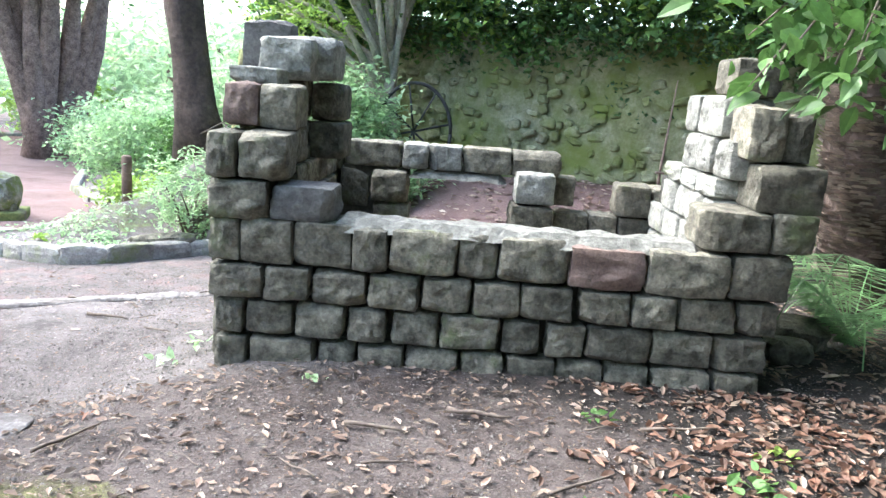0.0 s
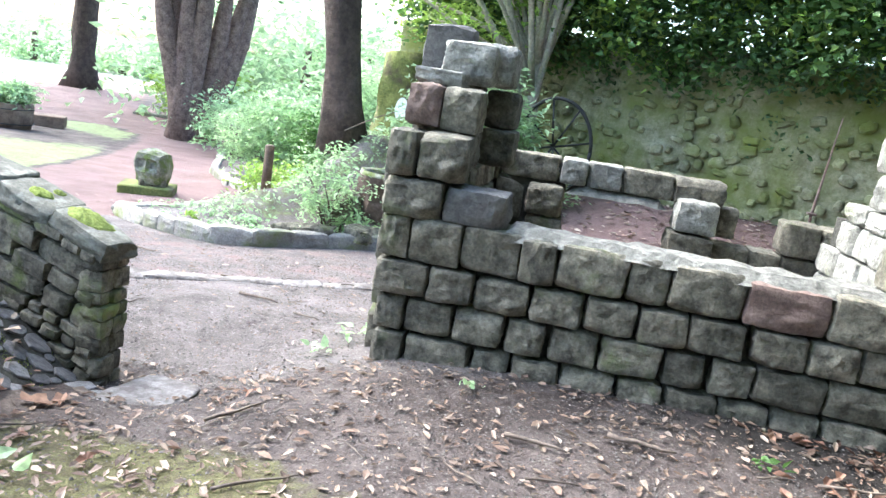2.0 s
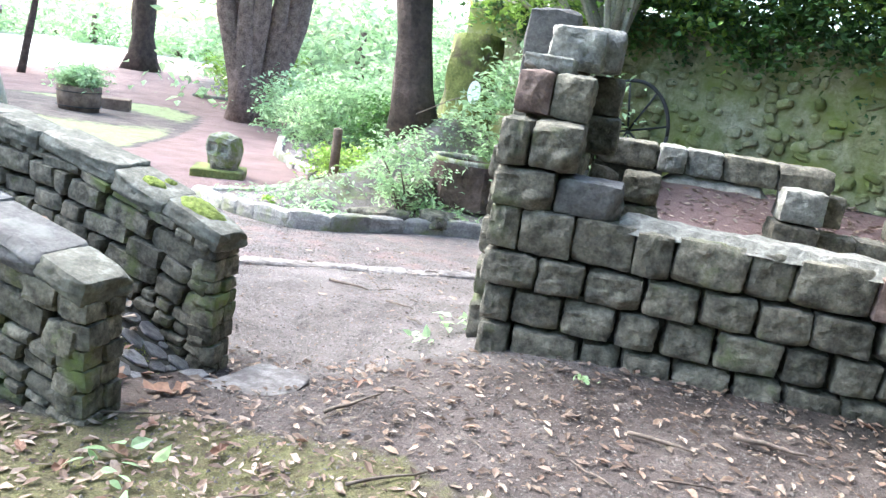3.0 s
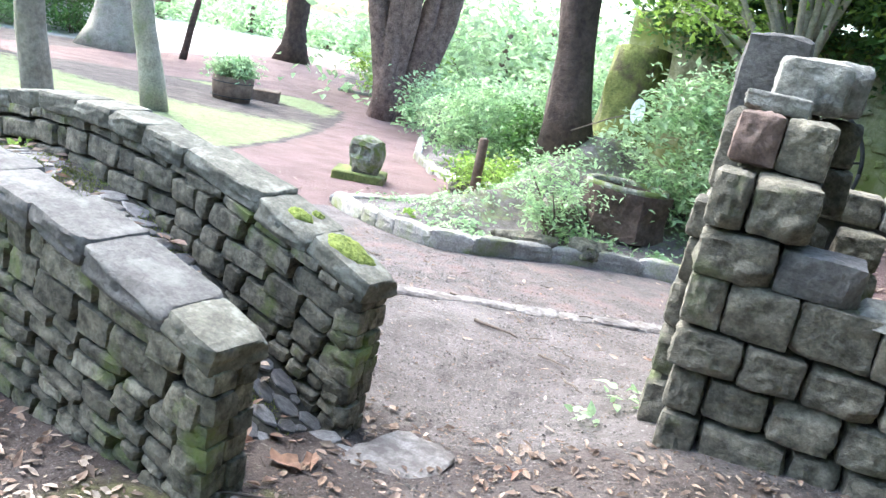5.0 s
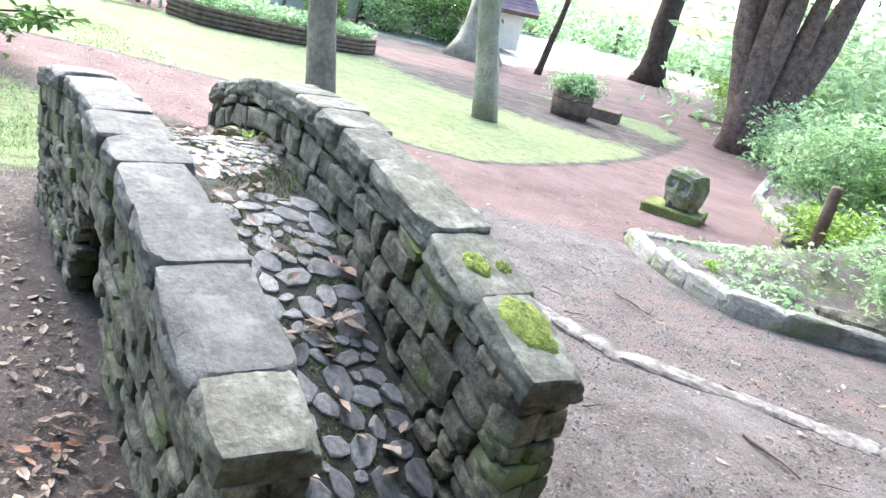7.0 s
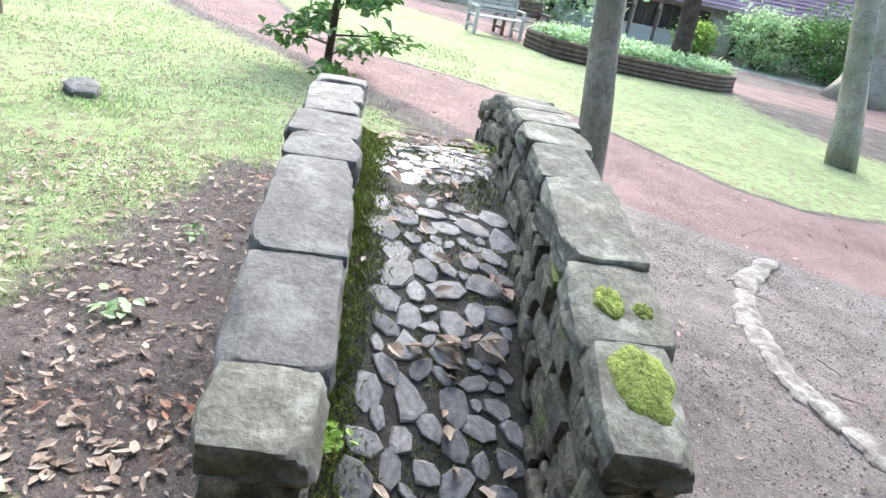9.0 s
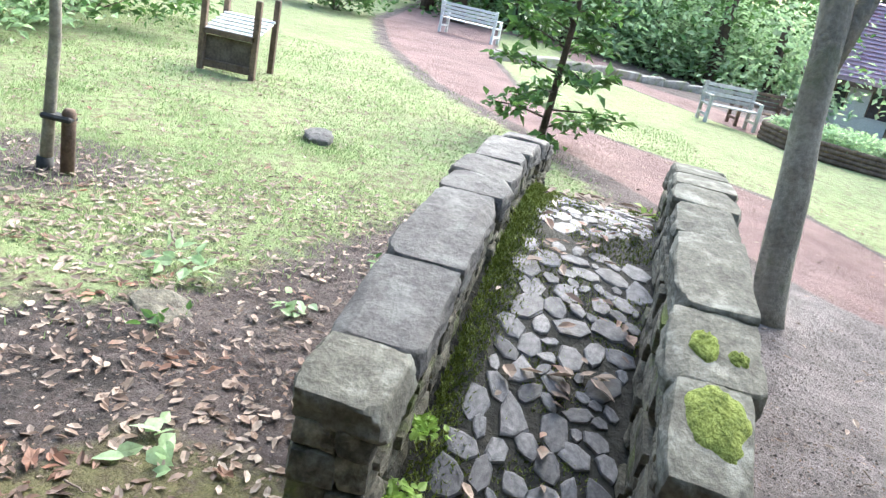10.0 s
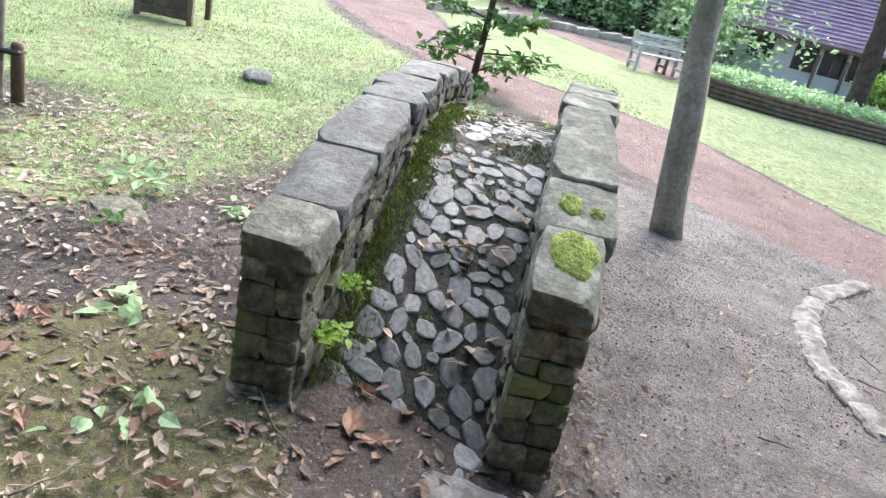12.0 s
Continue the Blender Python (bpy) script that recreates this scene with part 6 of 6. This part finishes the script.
for k, (x, y, s) in enumerate(((-2.42, 2.86, 0.075), (-2.36, 2.95, 0.06), (-2.62, 2.88, 0.05), (-2.2, 2.3, 0.05), (-2.3, 2.15, 0.045), (-2.05, 2.0, 0.05), (-2.5, 2.2, 0.04), (-1.9, 2.45, 0.045), (-2.6, 1.7, 0.05), (-2.15, 1.85, 0.05), (-2.75, 2.2, 0.04), (-2.34, 1.78, 0.05), (-2.42, 1.7, 0.045), (-2.3, 1.68, 0.05))):
    big_leaf(x, y, max(gz(x, y), deck_z(x) if y > 2.7 else -9) + 0.005, k * 50, s, 400 + k)


def twig(x, y, ln, turn, thick, seed):
    r = random.Random(seed)
    d = Vector((math.cos(radians(turn)), math.sin(radians(turn)), 0))
    s = Vector((-d.y, d.x, 0))
    pts = []
    for i in range(6):
        q = Vector((x, y, 0)) + d * ln * (i / 5 - 0.5) + s * r.gauss(0, 0.02) * ln
        q.z = gz(q.x, q.y) + thick + 0.012 + r.uniform(0, 0.008)
        pts.append(q)
    bm = bmesh.new()
    tube(bm, pts, [thick, thick * 0.95, thick * 0.9, thick * 0.75, thick * 0.6, thick * 0.35], 6, 0.3, seed)
    return tagged(new("twig", smooth_mesh("twig", bm, M_TWIG)), "thin broken brown twig on the soil", "twig")


rt = random.Random(88)
for k, (x, y, ln, turn, th) in enumerate(((0.05, 3.28, 0.28, -8, 0.012), (-0.38, 3.12, 0.26, -12, 0.010), (-0.3, 2.85, 0.2, 5, 0.006), (0.42, 2.75, 0.3, 30, 0.007), (0.2, 2.45, 0.22, 15, 0.006), (-1.62, 3.05, 0.3, 60, 0.009), (-2.35, 5.0, 0.35, -20, 0.011), (-2.75, 5.5, 0.25, -10, 0.008),
                                          (-1.9, 4.7, 0.24, -30, 0.008), (-1.72, 4.4, 0.2, -50, 0.007), (-3.9, 6.1, 0.4, -15, 0.010), (-1.3, 2.5, 0.3, 40, 0.007), (-0.9, 2.2, 0.25, -15, 0.006), (0.9, 3.25, 0.35, 12, 0.008), (-2.35, 2.6, 0.3, 30, 0.006), (-1.75, 1.9, 0.35, 20, 0.008), (-4.6, 1.2, 0.3, 30, 0.008))):
    twig(x, y, ln, turn, th, 500 + k)
for k in range(40):
    twig(rt.uniform(-3.2, 2.2), rt.uniform(1.6, 3.5), rt.uniform(0.06, 0.2), rt.uniform(0, 180), rt.uniform(0.002, 0.005), 560 + k)
for k in range(30):
    x, y = rt.uniform(-5.5, -1.0), rt.uniform(4.2, 6.8)
    twig(x, y, rt.uniform(0.06, 0.2), rt.uniform(0, 180), rt.uniform(0.002, 0.005), 620 + k)


def blades(name, label, p, high, wide, material, seed):
    r = np.random.RandomState(seed)
    n = len(p)
    a = r.uniform(0, 2 * np.pi, n)
    h = high * r.uniform(0.4, 1.3, n)
    lean = r.normal(0, 0.5, (n, 2)) * h[:, None]
    w = np.stack([np.cos(a), np.sin(a), np.zeros(n)], 1) * wide * 0.5
    v = np.stack([p - w, p + w, p + np.stack([lean[:, 0], lean[:, 1], h], 1)], 1).reshape(-1, 3)
    f = np.arange(n * 3).reshape(-1, 3)
    return tagged(new(name, mesh_of(name, v.tolist(), f.tolist(), material)), label, "grass", kind="stuff")


def on_lawn(x, y, r):
    m = np.maximum(smooth(inside(x, y, LAWN_LEFT), -0.3, 0.8), smooth(inside(x, y, ISLAND), 0.0, 0.3))
    patch = np.array([noise.noise((a * 1.2, b * 1.2, 4)) for a, b in zip(x, y)])
    return free(x, y) & (r.uniform(0, 1, len(x)) < m * np.clip(0.55 + patch, 0.1, 1))


p, _ = scatter(60000, (-8.0, -2.7, -1.5, 3.6), on_lawn, 21)
blades("grass", "thin short green grass on the lawn", p, 0.032, 0.007, M_GRASS, 22)
p, _ = scatter(40000, (-15, -7, -4.0, 6.0), on_lawn, 23)
blades("grass", "short green grass on the lawn", p, 0.035, 0.014, M_GRASS, 24)


def in_bed(x, y, r):
    patch = np.array([noise.noise((a * 1.7, b * 1.7, 14)) for a, b in zip(x, y)])
    return (inside(x, y, BED_A) > 0.1) & (r.uniform(0, 1, len(x)) < np.clip(0.55 + 1.5 * patch, 0, 1))


p, _ = scatter(11000, (-5.4, -0.6, 6.8, 11.0), in_bed, 71)
p[:, 2] += np.random.RandomState(72).uniform(0.0, 0.09, len(p))
tagged(new("ground_cover", leaf_mesh("ground_cover", p, 0.065, M_LEAF_LIGHT, random.Random(73), 0.4)), "low pale green plants covering the raised bed", "plants", kind="stuff")


def mossy(count, seed):
    """Moss and tiny plants along the inner foot of the front parapet."""
    r = random.Random(seed)
    pts = []
    for _ in range(count):
        x = r.uniform(-5.5, -2.55)
        y = f_in(x) + 0.03 + abs(r.gauss(0, 0.06)) * (1 + 0.8 * noise.noise((x * 3, 1, 1)))
        climb = max(0.0, 0.10 - (y - f_in(x))) * r.random() * (1.5 if x > -2.95 else 0.5)
        pts.append((x, y, deck_z(x) + 0.006 + climb))
    return np.array(pts)


blades("moss_fringe", "green moss and tiny plants along the parapet's foot", mossy(7000, 31), 0.02, 0.008, M_MOSS, 32)
r = np.random.RandomState(41)
gx = r.uniform(-5.8, -2.5, 16000)
gy = np.array([f_in(x) + (b_in(x) - f_in(x)) * t for x, t in zip(gx, r.uniform(0.02, 0.98, 16000))])
keep = np.array([noise.noise((a * 4, b * 4, 8)) for a, b in zip(gx, gy)]) > 0.10 - 0.18 * smooth(-gx, 2.9, 3.8)
blades("moss_tufts", "moss growing in the joints between cobbles", np.stack([gx, gy, np.array([deck_z(x) for x in gx])], 1)[keep], 0.014, 0.006, M_MOSS, 42)
ground_plant(-2.62, f_in(-2.62) + 0.05, "small bright green plant at the end of the parapet", 0.07, 70, M_LEAF_YELLOW, 250).location.z = 0.04
ground_plant(-2.85, f_in(-2.85) + 0.05, "small bright green plant against the parapet", 0.06, 60, M_LEAF_YELLOW, 251).location.z = 0.14


def pebbles(count, seed):
    r = np.random.RandomState(seed)
    x, y = r.uniform(-6.5, 2.5, count), r.uniform(1.0, 7.0, count)
    k = free(x, y)
    x, y = x[k], y[k]
    n = len(x)
    z = ground_z(x, y) + 0.003
    s = 0.003 + 0.007 * r.uniform(0, 1, n) ** 3
    dirs = np.array([(1, 0, 0), (0, 1, 0), (-1, 0, 0), (0, -1, 0), (0, 0, 0.8)])
    v = np.stack([np.stack([x, y, z], 1) + dirs[q] * s[:, None] * r.uniform(0.6, 1.4, (n, 1)) for q in range(5)], 1).reshape(-1, 3)
    i = np.arange(n)[:, None] * 5
    f = np.concatenate([i + np.array(q) for q in ((0, 1, 4), (1, 2, 4), (2, 3, 4), (3, 0, 4))])
    tagged(new("pebbles", mesh_of("pebbles", v.tolist(), f.tolist(), M_PEBBLE)), "small grey stones and grit in the soil", "pebbles", kind="stuff")


M_PEBBLE = mat("grit", (0.09, 0.078, 0.07), (0.20, 0.175, 0.16), 9, 0.9, 0, 40, tone=0.4, island=True, space="World")
pebbles(50000, 51)
